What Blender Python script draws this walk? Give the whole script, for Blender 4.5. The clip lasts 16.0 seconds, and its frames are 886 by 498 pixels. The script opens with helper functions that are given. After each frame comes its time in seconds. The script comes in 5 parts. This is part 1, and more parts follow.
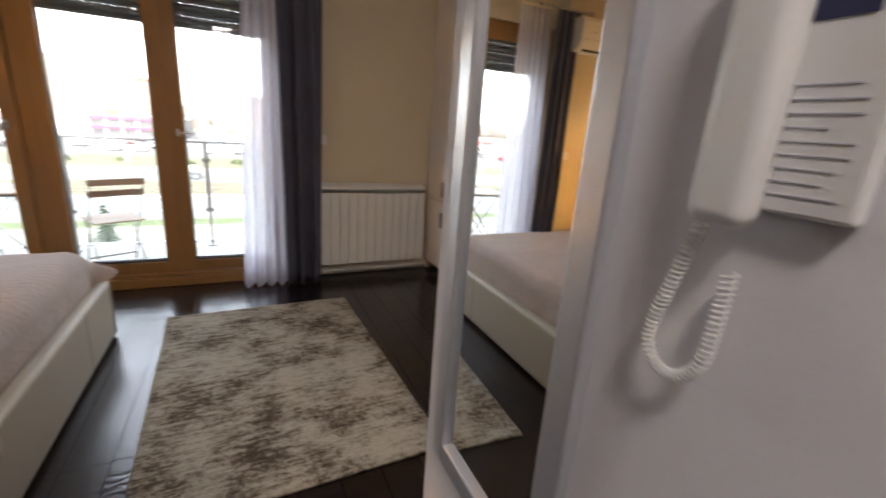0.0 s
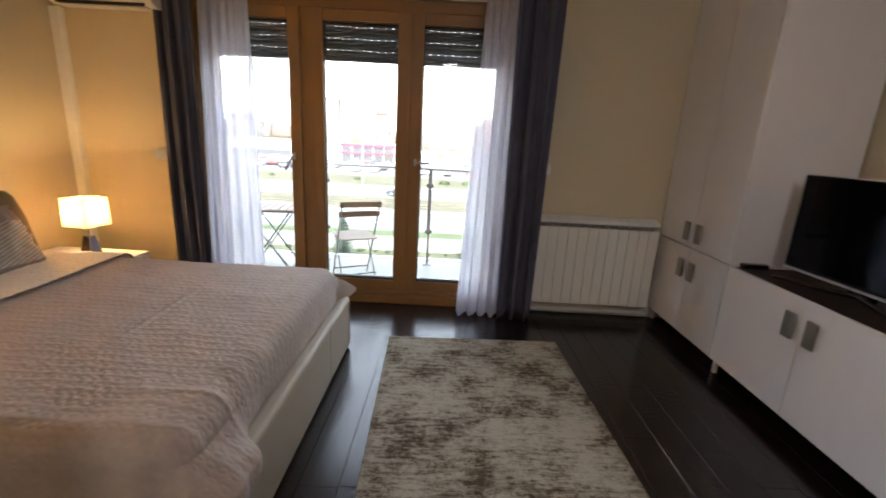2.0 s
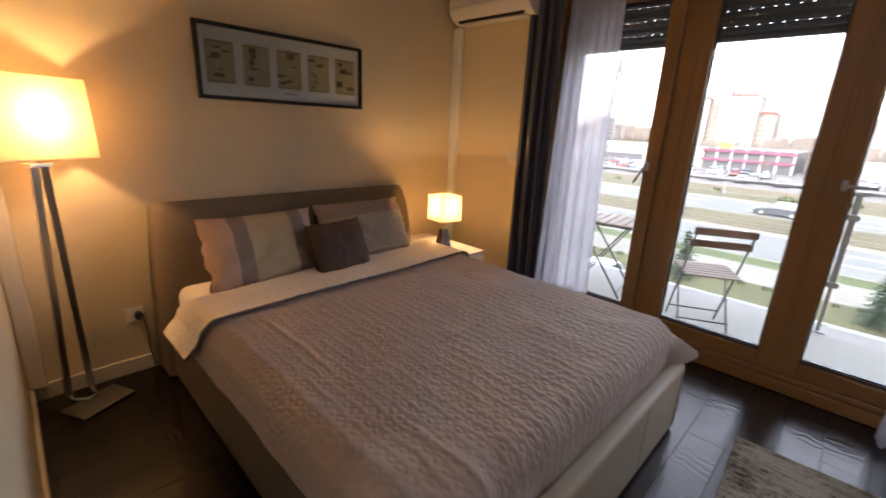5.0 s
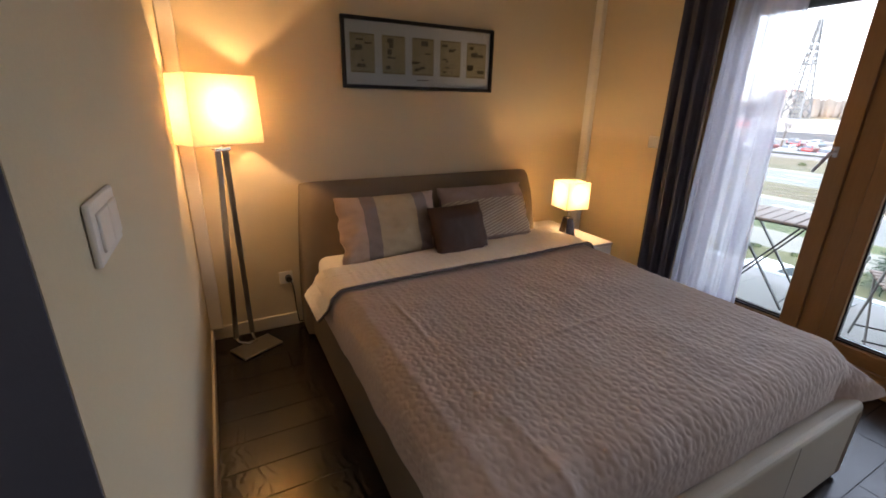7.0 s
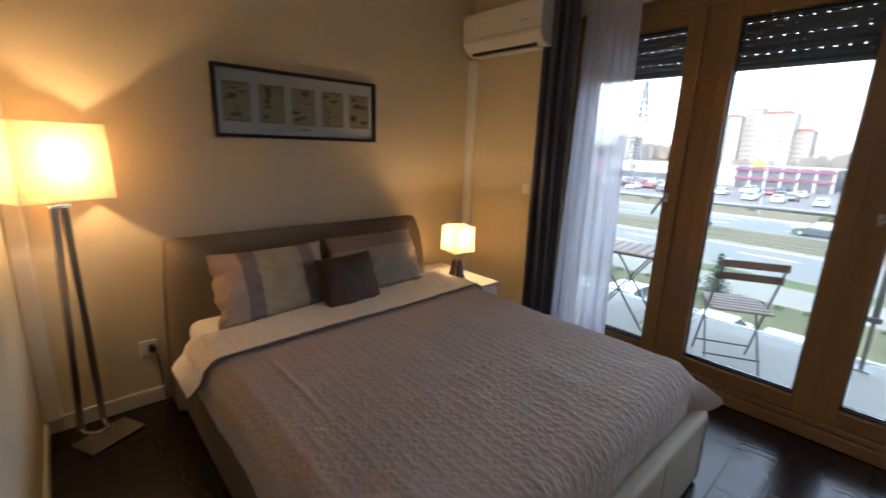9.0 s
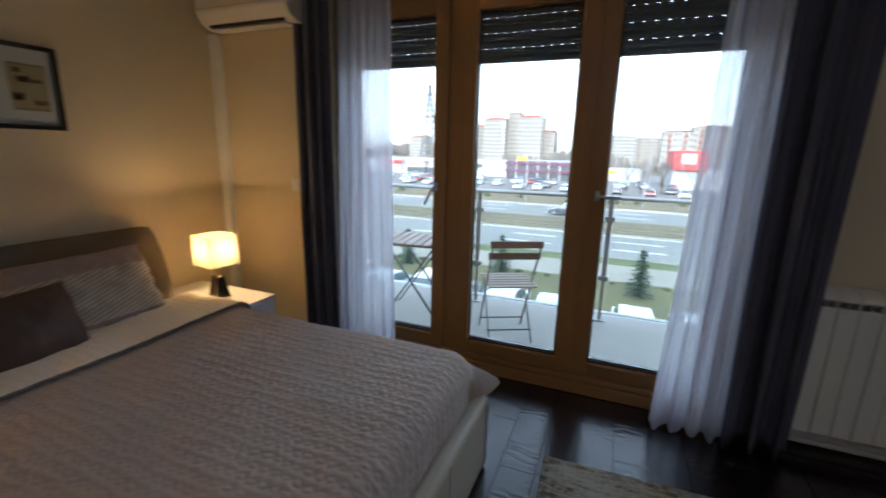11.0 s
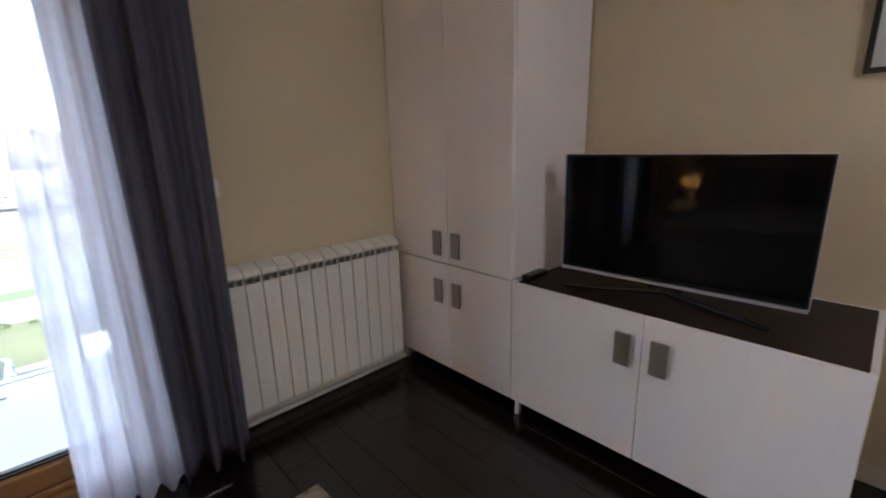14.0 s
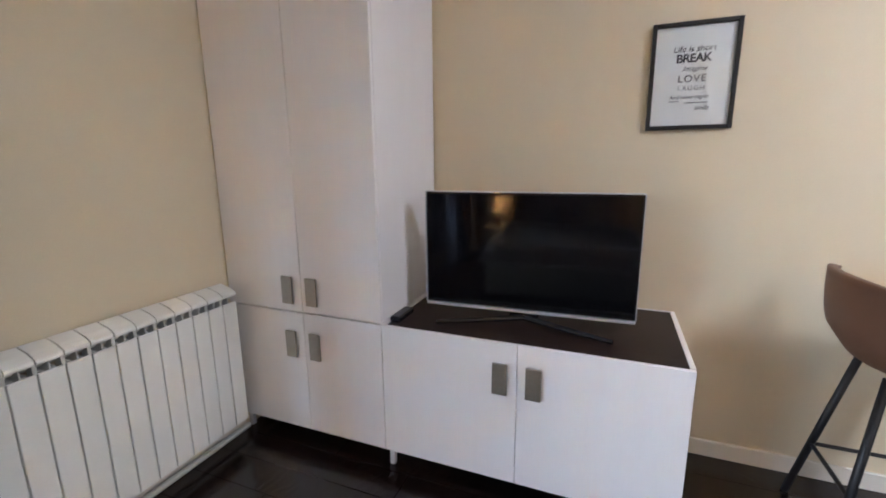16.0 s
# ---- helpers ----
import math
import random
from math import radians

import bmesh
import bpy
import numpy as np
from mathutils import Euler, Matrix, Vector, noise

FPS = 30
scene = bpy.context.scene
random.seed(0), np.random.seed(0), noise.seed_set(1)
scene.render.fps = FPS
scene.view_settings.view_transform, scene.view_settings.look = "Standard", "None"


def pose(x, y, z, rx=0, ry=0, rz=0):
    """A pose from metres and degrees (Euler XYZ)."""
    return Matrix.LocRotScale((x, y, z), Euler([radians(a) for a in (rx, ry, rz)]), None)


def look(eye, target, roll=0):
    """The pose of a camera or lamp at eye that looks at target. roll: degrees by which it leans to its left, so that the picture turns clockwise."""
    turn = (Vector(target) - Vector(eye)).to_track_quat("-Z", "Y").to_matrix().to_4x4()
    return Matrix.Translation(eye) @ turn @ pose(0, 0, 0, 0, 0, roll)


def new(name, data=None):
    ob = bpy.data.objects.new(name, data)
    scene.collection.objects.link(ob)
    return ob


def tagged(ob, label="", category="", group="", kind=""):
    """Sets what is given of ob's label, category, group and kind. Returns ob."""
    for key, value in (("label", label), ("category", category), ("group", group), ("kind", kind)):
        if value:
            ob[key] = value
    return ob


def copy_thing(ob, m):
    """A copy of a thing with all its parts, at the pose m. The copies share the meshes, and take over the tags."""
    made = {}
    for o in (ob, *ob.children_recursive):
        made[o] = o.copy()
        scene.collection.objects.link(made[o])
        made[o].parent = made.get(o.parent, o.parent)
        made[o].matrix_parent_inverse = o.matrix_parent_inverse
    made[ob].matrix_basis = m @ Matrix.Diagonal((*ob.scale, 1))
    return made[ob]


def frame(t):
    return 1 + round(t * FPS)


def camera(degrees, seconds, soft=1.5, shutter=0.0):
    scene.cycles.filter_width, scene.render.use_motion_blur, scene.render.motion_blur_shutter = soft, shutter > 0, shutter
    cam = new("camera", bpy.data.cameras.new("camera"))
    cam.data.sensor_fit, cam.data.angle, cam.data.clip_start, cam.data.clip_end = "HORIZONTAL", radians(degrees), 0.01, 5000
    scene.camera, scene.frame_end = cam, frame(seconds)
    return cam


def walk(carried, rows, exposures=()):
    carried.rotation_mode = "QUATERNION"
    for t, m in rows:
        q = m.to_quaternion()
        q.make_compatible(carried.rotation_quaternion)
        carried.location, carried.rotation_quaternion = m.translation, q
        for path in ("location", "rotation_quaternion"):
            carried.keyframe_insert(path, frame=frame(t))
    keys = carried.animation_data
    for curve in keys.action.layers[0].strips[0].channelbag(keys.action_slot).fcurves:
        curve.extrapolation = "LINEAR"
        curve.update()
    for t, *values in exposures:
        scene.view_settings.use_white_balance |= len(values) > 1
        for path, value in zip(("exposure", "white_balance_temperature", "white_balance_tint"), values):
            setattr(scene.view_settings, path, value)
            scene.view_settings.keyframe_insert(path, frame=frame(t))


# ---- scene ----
cam = camera(92.2, 16.0, soft=1.7, shutter=0.5)
PATH = [
    (0, (0.191, 0.146, 1.33), (1.023, 1.882, 0.789), 4.0),
    (0.5, (0.222, 0.205, 1.334), (0.665, 2.087, 0.821), 3.6),
    (1, (0.193, 0.282, 1.353), (0.409, 2.201, 0.834), 3.3),
    (1.5, (0.124, 0.416, 1.36), (0.232, 2.354, 0.878), 3.4),
    (2, (0.04, 0.492, 1.354), (0.034, 2.43, 0.86), 3.0),
    (2.5, (-0.001, 0.554, 1.345), (-0.271, 2.466, 0.825), 2.8),
    (3, (-0.003, 0.686, 1.355), (-0.644, 2.5, 0.81), 2.4),
    (3.5, (0.015, 0.793, 1.374), (-0.925, 2.465, 0.807), 2.7),
    (4, (-0.042, 0.858, 1.377), (-1.137, 2.423, 0.783), 2.8),
    (4.5, (-0.124, 0.948, 1.381), (-1.343, 2.429, 0.812), 3.4),
    (5, (-0.151, 0.981, 1.366), (-1.486, 2.362, 0.81), 2.8),
    (5.2, (-0.165, 0.99, 1.372), (-1.567, 2.3, 0.808), 2.2),
    (7.3, (-0.123, 1.068, 1.375), (-1.798, 1.948, 0.727), 1.4),
    (7.5, (-0.121, 1.083, 1.38), (-1.795, 1.972, 0.742), 1.7),
    (8, (-0.125, 1.057, 1.427), (-1.768, 2.036, 0.842), 2.2),
    (8.2, (-0.118, 1.052, 1.438), (-1.745, 2.078, 0.891), 2.3),
    (10.3, (-0.168, 1.235, 1.395), (-1.145, 2.915, 0.924), 1.3),
    (10.5, (-0.16, 1.276, 1.385), (-1.101, 2.979, 0.922), 1.3),
    (11, (-0.123, 1.425, 1.389), (-0.852, 3.233, 0.943), 1.4),
    (11.5, (-0.101, 1.51, 1.367), (-0.401, 3.435, 0.915), 1.5),
    (12, (-0.099, 1.584, 1.359), (0.209, 3.511, 0.924), 1.3),
    (12.5, (-0.109, 1.612, 1.339), (0.624, 3.419, 0.893), 0.8),
    (13, (-0.047, 1.663, 1.314), (0.987, 3.306, 0.833), 0.6),
    (13.5, (0.135, 1.762, 1.304), (1.329, 3.307, 0.87), -1.1),
    (14, (0.252, 1.844, 1.339), (1.583, 3.256, 0.856), -1.6),
    (14.5, (0.295, 1.876, 1.357), (1.769, 3.137, 0.873), -0.8),
    (15, (0.291, 1.96, 1.364), (1.935, 2.98, 0.859), -0.9),
    (15.5, (0.262, 2.037, 1.384), (2.012, 2.884, 0.914), -0.7),
    (16, (0.238, 2.09, 1.402), (2.058, 2.815, 1.002), -0.5),
]
EXPOSURES = [
    (0, 3.85, 6900, 18), (2, 3.65, 6600, 15), (3.3, 3.40, 6700, 17), (4.1, 3.38, 6700, 19), (5.2, 3.05, 6750, 24), (7.3, 3.05, 6200, 19), (8.2, 2.98, 6050, 17), (10.3, 2.65, 5600, 8), (11, 2.53, 5650, 9),
    (12, 2.4, 5900, 10), (12.6, 2.55, 6000, 10), (13.4, 3.35, 6000, 10), (14.2, 4.14, 6000, 16), (15, 4.9, 5800, 11), (16, 5.06, 5450, 10),
]
walk(cam, [(t, look(eye, target, roll)) for t, eye, target, roll in PATH], EXPOSURES)


# ---- world, sun, exposure ----
world = bpy.data.worlds.new("world")
scene.world = world
world.use_nodes = True
wn = world.node_tree
sky = wn.nodes.new("ShaderNodeTexSky")
sky.sky_type, sky.sun_disc = "NISHITA", False
sky.sun_elevation, sky.sun_rotation = radians(35), radians(180)
sky.dust_density, sky.air_density = 2.0, 1.0
hue = wn.nodes.new("ShaderNodeHueSaturation")
hue.inputs["Saturation"].default_value = 0.4
wn.links.new(sky.outputs[0], hue.inputs["Color"])
wn.links.new(hue.outputs[0], wn.nodes["Background"].inputs[0])
wn.nodes["Background"].inputs[1].default_value = 0.15


def lamp(name, kind, matrix, energy, colour, **settings):
    data = bpy.data.lights.new(name, kind)
    data.energy, data.color = energy, colour
    if "size" in settings:
        data.size = settings["size"]
    if "size_y" in settings:
        data.shape, data.size_y = "RECTANGLE", settings["size_y"]
    if "radius" in settings:
        data.shadow_soft_size = settings["radius"]
    if "angle" in settings:
        data.angle = settings["angle"]
    ob = new(name, data)
    ob.matrix_basis = matrix
    return ob


lamp("sun", "SUN", look((4, -20, 15), (0, 0, 0)), 0.5, (1, 0.96, 0.9), angle=radians(20))
guide = lamp("window_daylight", "AREA", pose(-0.68, 4.25, 1.2, 90, 0, 180), 1.0, (1, 1, 1), size=2.5, size_y=2.3)
guide.data.cycles.is_portal = True

# ---- materials ----


def nodes_of(name):
    m = bpy.data.materials.new(name)
    m.use_nodes = True
    t = m.node_tree
    return m, t, t.nodes["Principled BSDF"]


def add(t, kind, **values):
    n = t.nodes.new(kind)
    for key, value in values.items():
        n.inputs[key.replace("_", " ")].default_value = value
    return n


def coords(t, stretch=(1, 1, 1), by_object=False):
    """Object coordinates in metres, stretched; by_object shifts them by the object's own random number."""
    c = t.nodes.new("ShaderNodeTexCoord")
    mp = t.nodes.new("ShaderNodeMapping")
    mp.inputs["Scale"].default_value = stretch
    t.links.new(c.outputs["Object"], mp.inputs["Vector"])
    if by_object:
        info = t.nodes.new("ShaderNodeObjectInfo")
        mul = t.nodes.new("ShaderNodeVectorMath")
        mul.operation = "SCALE"
        mul.inputs[0].default_value = (17.0, 31.0, 23.0)
        t.links.new(info.outputs["Random"], mul.inputs["Scale"])
        t.links.new(mul.outputs[0], mp.inputs["Location"])
    return mp.outputs[0]


def ramp(t, fac, stops):
    r = t.nodes.new("ShaderNodeValToRGB")
    el = r.color_ramp.elements
    while len(el) < len(stops):
        el.new(0.5)
    for e, (p, c) in zip(el, stops):
        e.position, e.color = p, (*c, 1)
    t.links.new(fac, r.inputs[0])
    return r.outputs[0]


def mix(t, fac, a, b, blend="MIX"):
    n = t.nodes.new("ShaderNodeMix")
    n.data_type, n.blend_type = "RGBA", blend
    for value, socket in ((fac, n.inputs["Factor"]), (a, n.inputs["A"]), (b, n.inputs["B"])):
        if isinstance(value, (int, float)):
            socket.default_value = value
        elif isinstance(value, tuple):
            socket.default_value = (*value, 1)
        else:
            t.links.new(value, socket)
    return n.outputs["Result"]


def noise_tex(t, vec, scale, detail=4.0, rough=0.55):
    n = add(t, "ShaderNodeTexNoise", Scale=scale, Detail=detail, Roughness=rough)
    t.links.new(vec, n.inputs["Vector"])
    return n.outputs["Fac"]


def bump(t, p, height, strength, distance=0.01):
    b = add(t, "ShaderNodeBump", Strength=strength, Distance=distance)
    t.links.new(height, b.inputs["Height"])
    t.links.new(b.outputs[0], p.inputs["Normal"])


def tone(c, k):
    return tuple(min(1.0, v * k) for v in c)


def plain(name, colour, rough=0.5, metal=0.0, var=0.08, scale=3.0, relief=0.1, grain=120.0, stretch=(1, 1, 1), by_object=False, coat=0.0, spec=0.5):
    """A surface with a broad and a fine variation of colour, of gloss and a fine relief."""
    m, t, p = nodes_of(name)
    vec = coords(t, stretch, by_object)
    broad, fine = noise_tex(t, vec, scale), noise_tex(t, vec, grain, 3)
    c = ramp(t, broad, [(0.3, tone(colour, 1 - var)), (0.7, tone(colour, 1 + var))])
    c = mix(t, 0.35, c, ramp(t, fine, [(0.35, tone(colour, 1 - var)), (0.65, tone(colour, 1 + var))]))
    t.links.new(c, p.inputs["Base Color"])
    r = t.nodes.new("ShaderNodeMapRange")
    r.inputs["To Min"].default_value, r.inputs["To Max"].default_value = max(0.02, rough - 0.07), min(1, rough + 0.07)
    t.links.new(broad, r.inputs["Value"])
    t.links.new(r.outputs[0], p.inputs["Roughness"])
    p.inputs["Metallic"].default_value = metal
    p.inputs["Coat Weight"].default_value = coat
    p.inputs["Specular IOR Level"].default_value = spec
    if relief:
        bump(t, p, fine, relief, 0.004)
    return m


def wood(name, dark, light, rough=0.4, axis="z", by_object=True, relief=0.25, ring=14.0, spec=0.5, scraped=False):
    """Boards with grain along one axis."""
    m, t, p = nodes_of(name)
    stretch = {"x": (0.07, 1, 1), "y": (1, 0.07, 1), "z": (1, 1, 0.07)}[axis]
    vec = coords(t, stretch, by_object)
    a, b = noise_tex(t, vec, ring, 6, 0.6), noise_tex(t, vec, ring * 9, 4, 0.7)
    c = mix(t, 0.4, ramp(t, a, [(0.3, dark), (0.7, light)]), ramp(t, b, [(0.35, dark), (0.65, light)]))
    info = t.nodes.new("ShaderNodeObjectInfo")
    c = mix(t, 0.35, c, ramp(t, info.outputs["Random"], [(0, dark), (1, light)]))
    t.links.new(c, p.inputs["Base Color"])
    r = t.nodes.new("ShaderNodeMapRange")
    r.inputs["To Min"].default_value, r.inputs["To Max"].default_value = rough - 0.1, rough + 0.12
    t.links.new(b, r.inputs["Value"])
    t.links.new(r.outputs[0], p.inputs["Roughness"])
    p.inputs["Specular IOR Level"].default_value = spec
    height = mix(t, 0.5, a, b)
    if scraped:
        # hand-scraped: soft hollows across the board, in some places only
        free = coords(t, (1, 1, 1), True)
        wave = t.nodes.new("ShaderNodeTexWave")
        wave.bands_direction = "Y"
        wave.inputs["Scale"].default_value, wave.inputs["Distortion"].default_value, wave.inputs["Detail"].default_value, wave.inputs["Detail Scale"].default_value = 7.0, 9.0, 2.0, 1.6
        t.links.new(free, wave.inputs["Vector"])
        where = ramp(t, noise_tex(t, free, 3.0, 2), [(0.5, (0, 0, 0)), (0.62, (1, 1, 1))])
        hollow = mix(t, where, (0.5, 0.5, 0.5), wave.outputs["Fac"])
        height = mix(t, 0.6, height, hollow)
    bump(t, p, height, relief, 0.004)
    return m


def glass(name, tint=(1, 1, 1), rough=0.0):
    """A thin pane: clear, with the mirror of its surface."""
    m, t, p = nodes_of(name)
    out = t.nodes["Material Output"]
    clear, gloss, fr = t.nodes.new("ShaderNodeBsdfTransparent"), t.nodes.new("ShaderNodeBsdfGlossy"), t.nodes.new("ShaderNodeFresnel")
    clear.inputs[0].default_value = (*tint, 1)
    gloss.inputs["Roughness"].default_value = rough
    fr.inputs["IOR"].default_value = 1.35
    mx = t.nodes.new("ShaderNodeMixShader")
    t.links.new(fr.outputs[0], mx.inputs[0])
    t.links.new(clear.outputs[0], mx.inputs[1])
    t.links.new(gloss.outputs[0], mx.inputs[2])
    t.links.new(mx.outputs[0], out.inputs[0])
    return m


def cloth_through(name, colour, seen, lit, weave=900.0):
    """A thin cloth: part open, part lit from behind."""
    m, t, p = nodes_of(name)
    out = t.nodes["Material Output"]
    tr = t.nodes.new("ShaderNodeBsdfTranslucent")
    op = t.nodes.new("ShaderNodeBsdfTransparent")
    vec = coords(t)
    c = ramp(t, noise_tex(t, vec, 60), [(0.3, tone(colour, 0.94)), (0.7, colour)])
    t.links.new(c, p.inputs["Base Color"])
    t.links.new(c, tr.inputs["Color"])
    p.inputs["Roughness"].default_value = 0.9
    p.inputs["Specular IOR Level"].default_value = 0.1
    m1, m2 = t.nodes.new("ShaderNodeMixShader"), t.nodes.new("ShaderNodeMixShader")
    m1.inputs[0].default_value, m2.inputs[0].default_value = lit, seen
    t.links.new(p.outputs[0], m1.inputs[1])
    t.links.new(tr.outputs[0], m1.inputs[2])
    t.links.new(m1.outputs[0], m2.inputs[1])
    t.links.new(op.outputs[0], m2.inputs[2])
    t.links.new(m2.outputs[0], out.inputs[0])
    return m


def mirror(name):
    m, t, p = nodes_of(name)
    p.inputs["Base Color"].default_value = (0.9, 0.92, 0.92, 1)
    p.inputs["Metallic"].default_value, p.inputs["Roughness"].default_value = 1.0, 0.015
    return m


def glow(name, colour, strength):
    m, t, p = nodes_of(name)
    p.inputs["Emission Color"].default_value = (*colour, 1)
    p.inputs["Emission Strength"].default_value = strength
    return m


def rug_pile():
    """Low pile with a worn, scratchy pattern: broad patches broken up by streaks across the rug."""
    m, t, p = nodes_of("rug_pile")
    vec = coords(t)
    across = coords(t, (0.3, 2.0, 1))
    patch, streak, speck, pile = noise_tex(t, vec, 3.4, 4, 0.6), noise_tex(t, across, 26, 8, 0.75), noise_tex(t, vec, 46, 6, 0.8), noise_tex(t, vec, 190, 3, 0.7)

    def madd(a, k, b):
        n = t.nodes.new("ShaderNodeMath")
        n.operation = "MULTIPLY_ADD"
        t.links.new(a, n.inputs[0])
        n.inputs[1].default_value = k
        t.links.new(b, n.inputs[2])
        return n.outputs[0]

    worn = madd(streak, 0.9, madd(speck, 0.85, patch))
    col = ramp(t, worn, [(0.0, (0.085, 0.064, 0.046)), (1.0, (0.52, 0.485, 0.41))])
    r = t.nodes[-1].color_ramp
    mr = t.nodes.new("ShaderNodeMapRange")
    mr.inputs["From Min"].default_value, mr.inputs["From Max"].default_value = 1.16, 1.49
    t.links.new(worn, mr.inputs["Value"])
    t.links.new(mr.outputs[0], t.nodes[-2].inputs[0])
    for pos, c in ((0.33, (0.185, 0.15, 0.113)), (0.55, (0.345, 0.31, 0.25))):
        e = r.elements.new(pos)
        e.color = (*c, 1)
    col = mix(t, 0.32, col, ramp(t, pile, [(0.3, (0.15, 0.13, 0.1)), (0.7, (0.72, 0.68, 0.6))]), "OVERLAY")
    t.links.new(col, p.inputs["Base Color"])
    p.inputs["Roughness"].default_value = 0.95
    p.inputs["Specular IOR Level"].default_value = 0.1
    bump(t, p, mix(t, 0.5, pile, streak), 0.9, 0.012)
    return m


def quilted(name, colour, cell=34.0, strength=0.55):
    """Cloth stitched in small wavy cells."""
    m, t, p = nodes_of(name)
    vec = coords(t, (1.0, 0.55, 1.0))
    warp = noise_tex(t, vec, 7, 2)
    v = t.nodes.new("ShaderNodeTexVoronoi")
    v.feature = "SMOOTH_F1"
    v.inputs["Scale"].default_value, v.inputs["Smoothness"].default_value = cell, 0.35
    t.links.new(vec, v.inputs["Vector"])
    fine = noise_tex(t, coords(t), 500, 2)
    col = ramp(t, warp, [(0.3, tone(colour, 0.96)), (0.7, tone(colour, 1.04))])
    col = mix(t, 0.18, col, ramp(t, v.outputs["Distance"], [(0.0, tone(colour, 1.1)), (0.7, tone(colour, 0.8))]))
    t.links.new(col, p.inputs["Base Color"])
    p.inputs["Roughness"].default_value = 0.75
    p.inputs["Specular IOR Level"].default_value = 0.25
    p.inputs["Sheen Weight"].default_value = 0.25
    inv = t.nodes.new("ShaderNodeMath")
    inv.operation = "MULTIPLY_ADD"
    t.links.new(v.outputs["Distance"], inv.inputs[0])
    inv.inputs[1].default_value = -1.0
    t.links.new(fine, inv.inputs[2])
    bump(t, p, inv.outputs[0], strength, 0.016)
    return m


def banded(name, stops, axis=0, lines=None):
    """Cloth in woven bands along one local axis, -0.5 to 0.5 m; lines adds thin slanting stripes."""
    m, t, p = nodes_of(name)
    c = t.nodes.new("ShaderNodeTexCoord")
    sep = t.nodes.new("ShaderNodeSeparateXYZ")
    t.links.new(c.outputs["Object"], sep.inputs[0])
    sh = t.nodes.new("ShaderNodeMath")
    sh.operation = "ADD"
    sh.inputs[1].default_value = 0.5
    t.links.new(sep.outputs[axis], sh.inputs[0])
    col = ramp(t, sh.outputs[0], stops)
    for node in t.nodes:
        if node.type == "VALTORGB":
            node.color_ramp.interpolation = "CONSTANT"
    if lines:
        w = t.nodes.new("ShaderNodeTexWave")
        w.bands_direction = "Z"
        w.inputs["Scale"].default_value, w.inputs["Distortion"].default_value = 18.0, 0.3
        mp = t.nodes.new("ShaderNodeMapping")
        mp.inputs["Rotation"].default_value = (0, radians(18), 0)
        t.links.new(c.outputs["Object"], mp.inputs[0])
        t.links.new(mp.outputs[0], w.inputs[0])
        inside = ramp(t, sh.outputs[0], [(0.0, (0, 0, 0)), (lines[0], (1, 1, 1)), (lines[1], (0, 0, 0))])
        t.nodes[-1].color_ramp.interpolation = "CONSTANT"
        on = mix(t, inside, (0, 0, 0), ramp(t, w.outputs["Fac"], [(0.5, (0, 0, 0)), (0.6, (1, 1, 1))]))
        col = mix(t, on, col, (0.62, 0.55, 0.44))
    fine = noise_tex(t, c.outputs["Object"], 400, 2)
    col = mix(t, 0.2, col, ramp(t, fine, [(0.3, (0.2, 0.18, 0.16)), (0.7, (0.7, 0.66, 0.6))]))
    t.links.new(col, p.inputs["Base Color"])
    p.inputs["Roughness"].default_value = 0.85
    p.inputs["Specular IOR Level"].default_value = 0.15
    bump(t, p, mix(t, 0.5, fine, noise_tex(t, c.outputs["Object"], 14, 3)), 0.4, 0.008)
    return m


WALL = plain("cream_wall_paint", (0.67, 0.572, 0.40), 0.85, var=0.03, scale=1.2, relief=0.12, grain=160)
WHITEWALL = plain("white_wall_paint", (0.74, 0.72, 0.73), 0.8, var=0.03, scale=1.2, relief=0.1, grain=160)
SLATEWALL = plain("slate_grey_paint", (0.085, 0.09, 0.115), 0.7, var=0.04, scale=1.5)
CEIL = plain("ceiling_paint", (0.8, 0.78, 0.74), 0.9, var=0.02, relief=0.08)
PLANK = wood("dark_oak_plank", (0.0060, 0.0026, 0.0018), (0.0120, 0.0055, 0.0038), 0.21, "y", relief=0.30, ring=9, scraped=True, spec=0.68)
SUBFLOOR = plain("subfloor", (0.012, 0.009, 0.007), 0.9)
FRAME = wood("golden_larch", (0.24, 0.115, 0.036), (0.36, 0.185, 0.06), 0.35, "z", relief=0.08, ring=16)
FRAME_X = wood("golden_larch_rail", (0.24, 0.115, 0.036), (0.36, 0.185, 0.06), 0.35, "x", relief=0.08, ring=16)
PANE = glass("window_pane", (0.95, 0.98, 0.97))
RUBBER = plain("black_rubber", (0.02, 0.02, 0.02), 0.6)
SHUTTER = plain("dark_grey_shutter", (0.085, 0.09, 0.098), 0.4, var=0.06)
SMOKED = plain("smoked_chrome", (0.20, 0.17, 0.15), 0.14, 1.0, var=0.05, relief=0)
CHROME = plain("chrome", (0.7, 0.7, 0.7), 0.12, 1.0, var=0.03, relief=0)
STEEL = plain("brushed_steel", (0.48, 0.46, 0.43), 0.3, 1.0, var=0.1, grain=60, stretch=(1, 1, 0.05), relief=0.1)
NICKEL = plain("satin_nickel", (0.36, 0.33, 0.29), 0.36, 1.0, var=0.12, grain=90, relief=0.08)
SHEER = cloth_through("white_voile", (0.82, 0.82, 0.90), 0.44, 0.58)
DARKCLOTH = plain("slate_curtain_cloth", (0.108, 0.108, 0.145), 0.9, var=0.15, scale=4, grain=700, relief=0.3, spec=0.15)
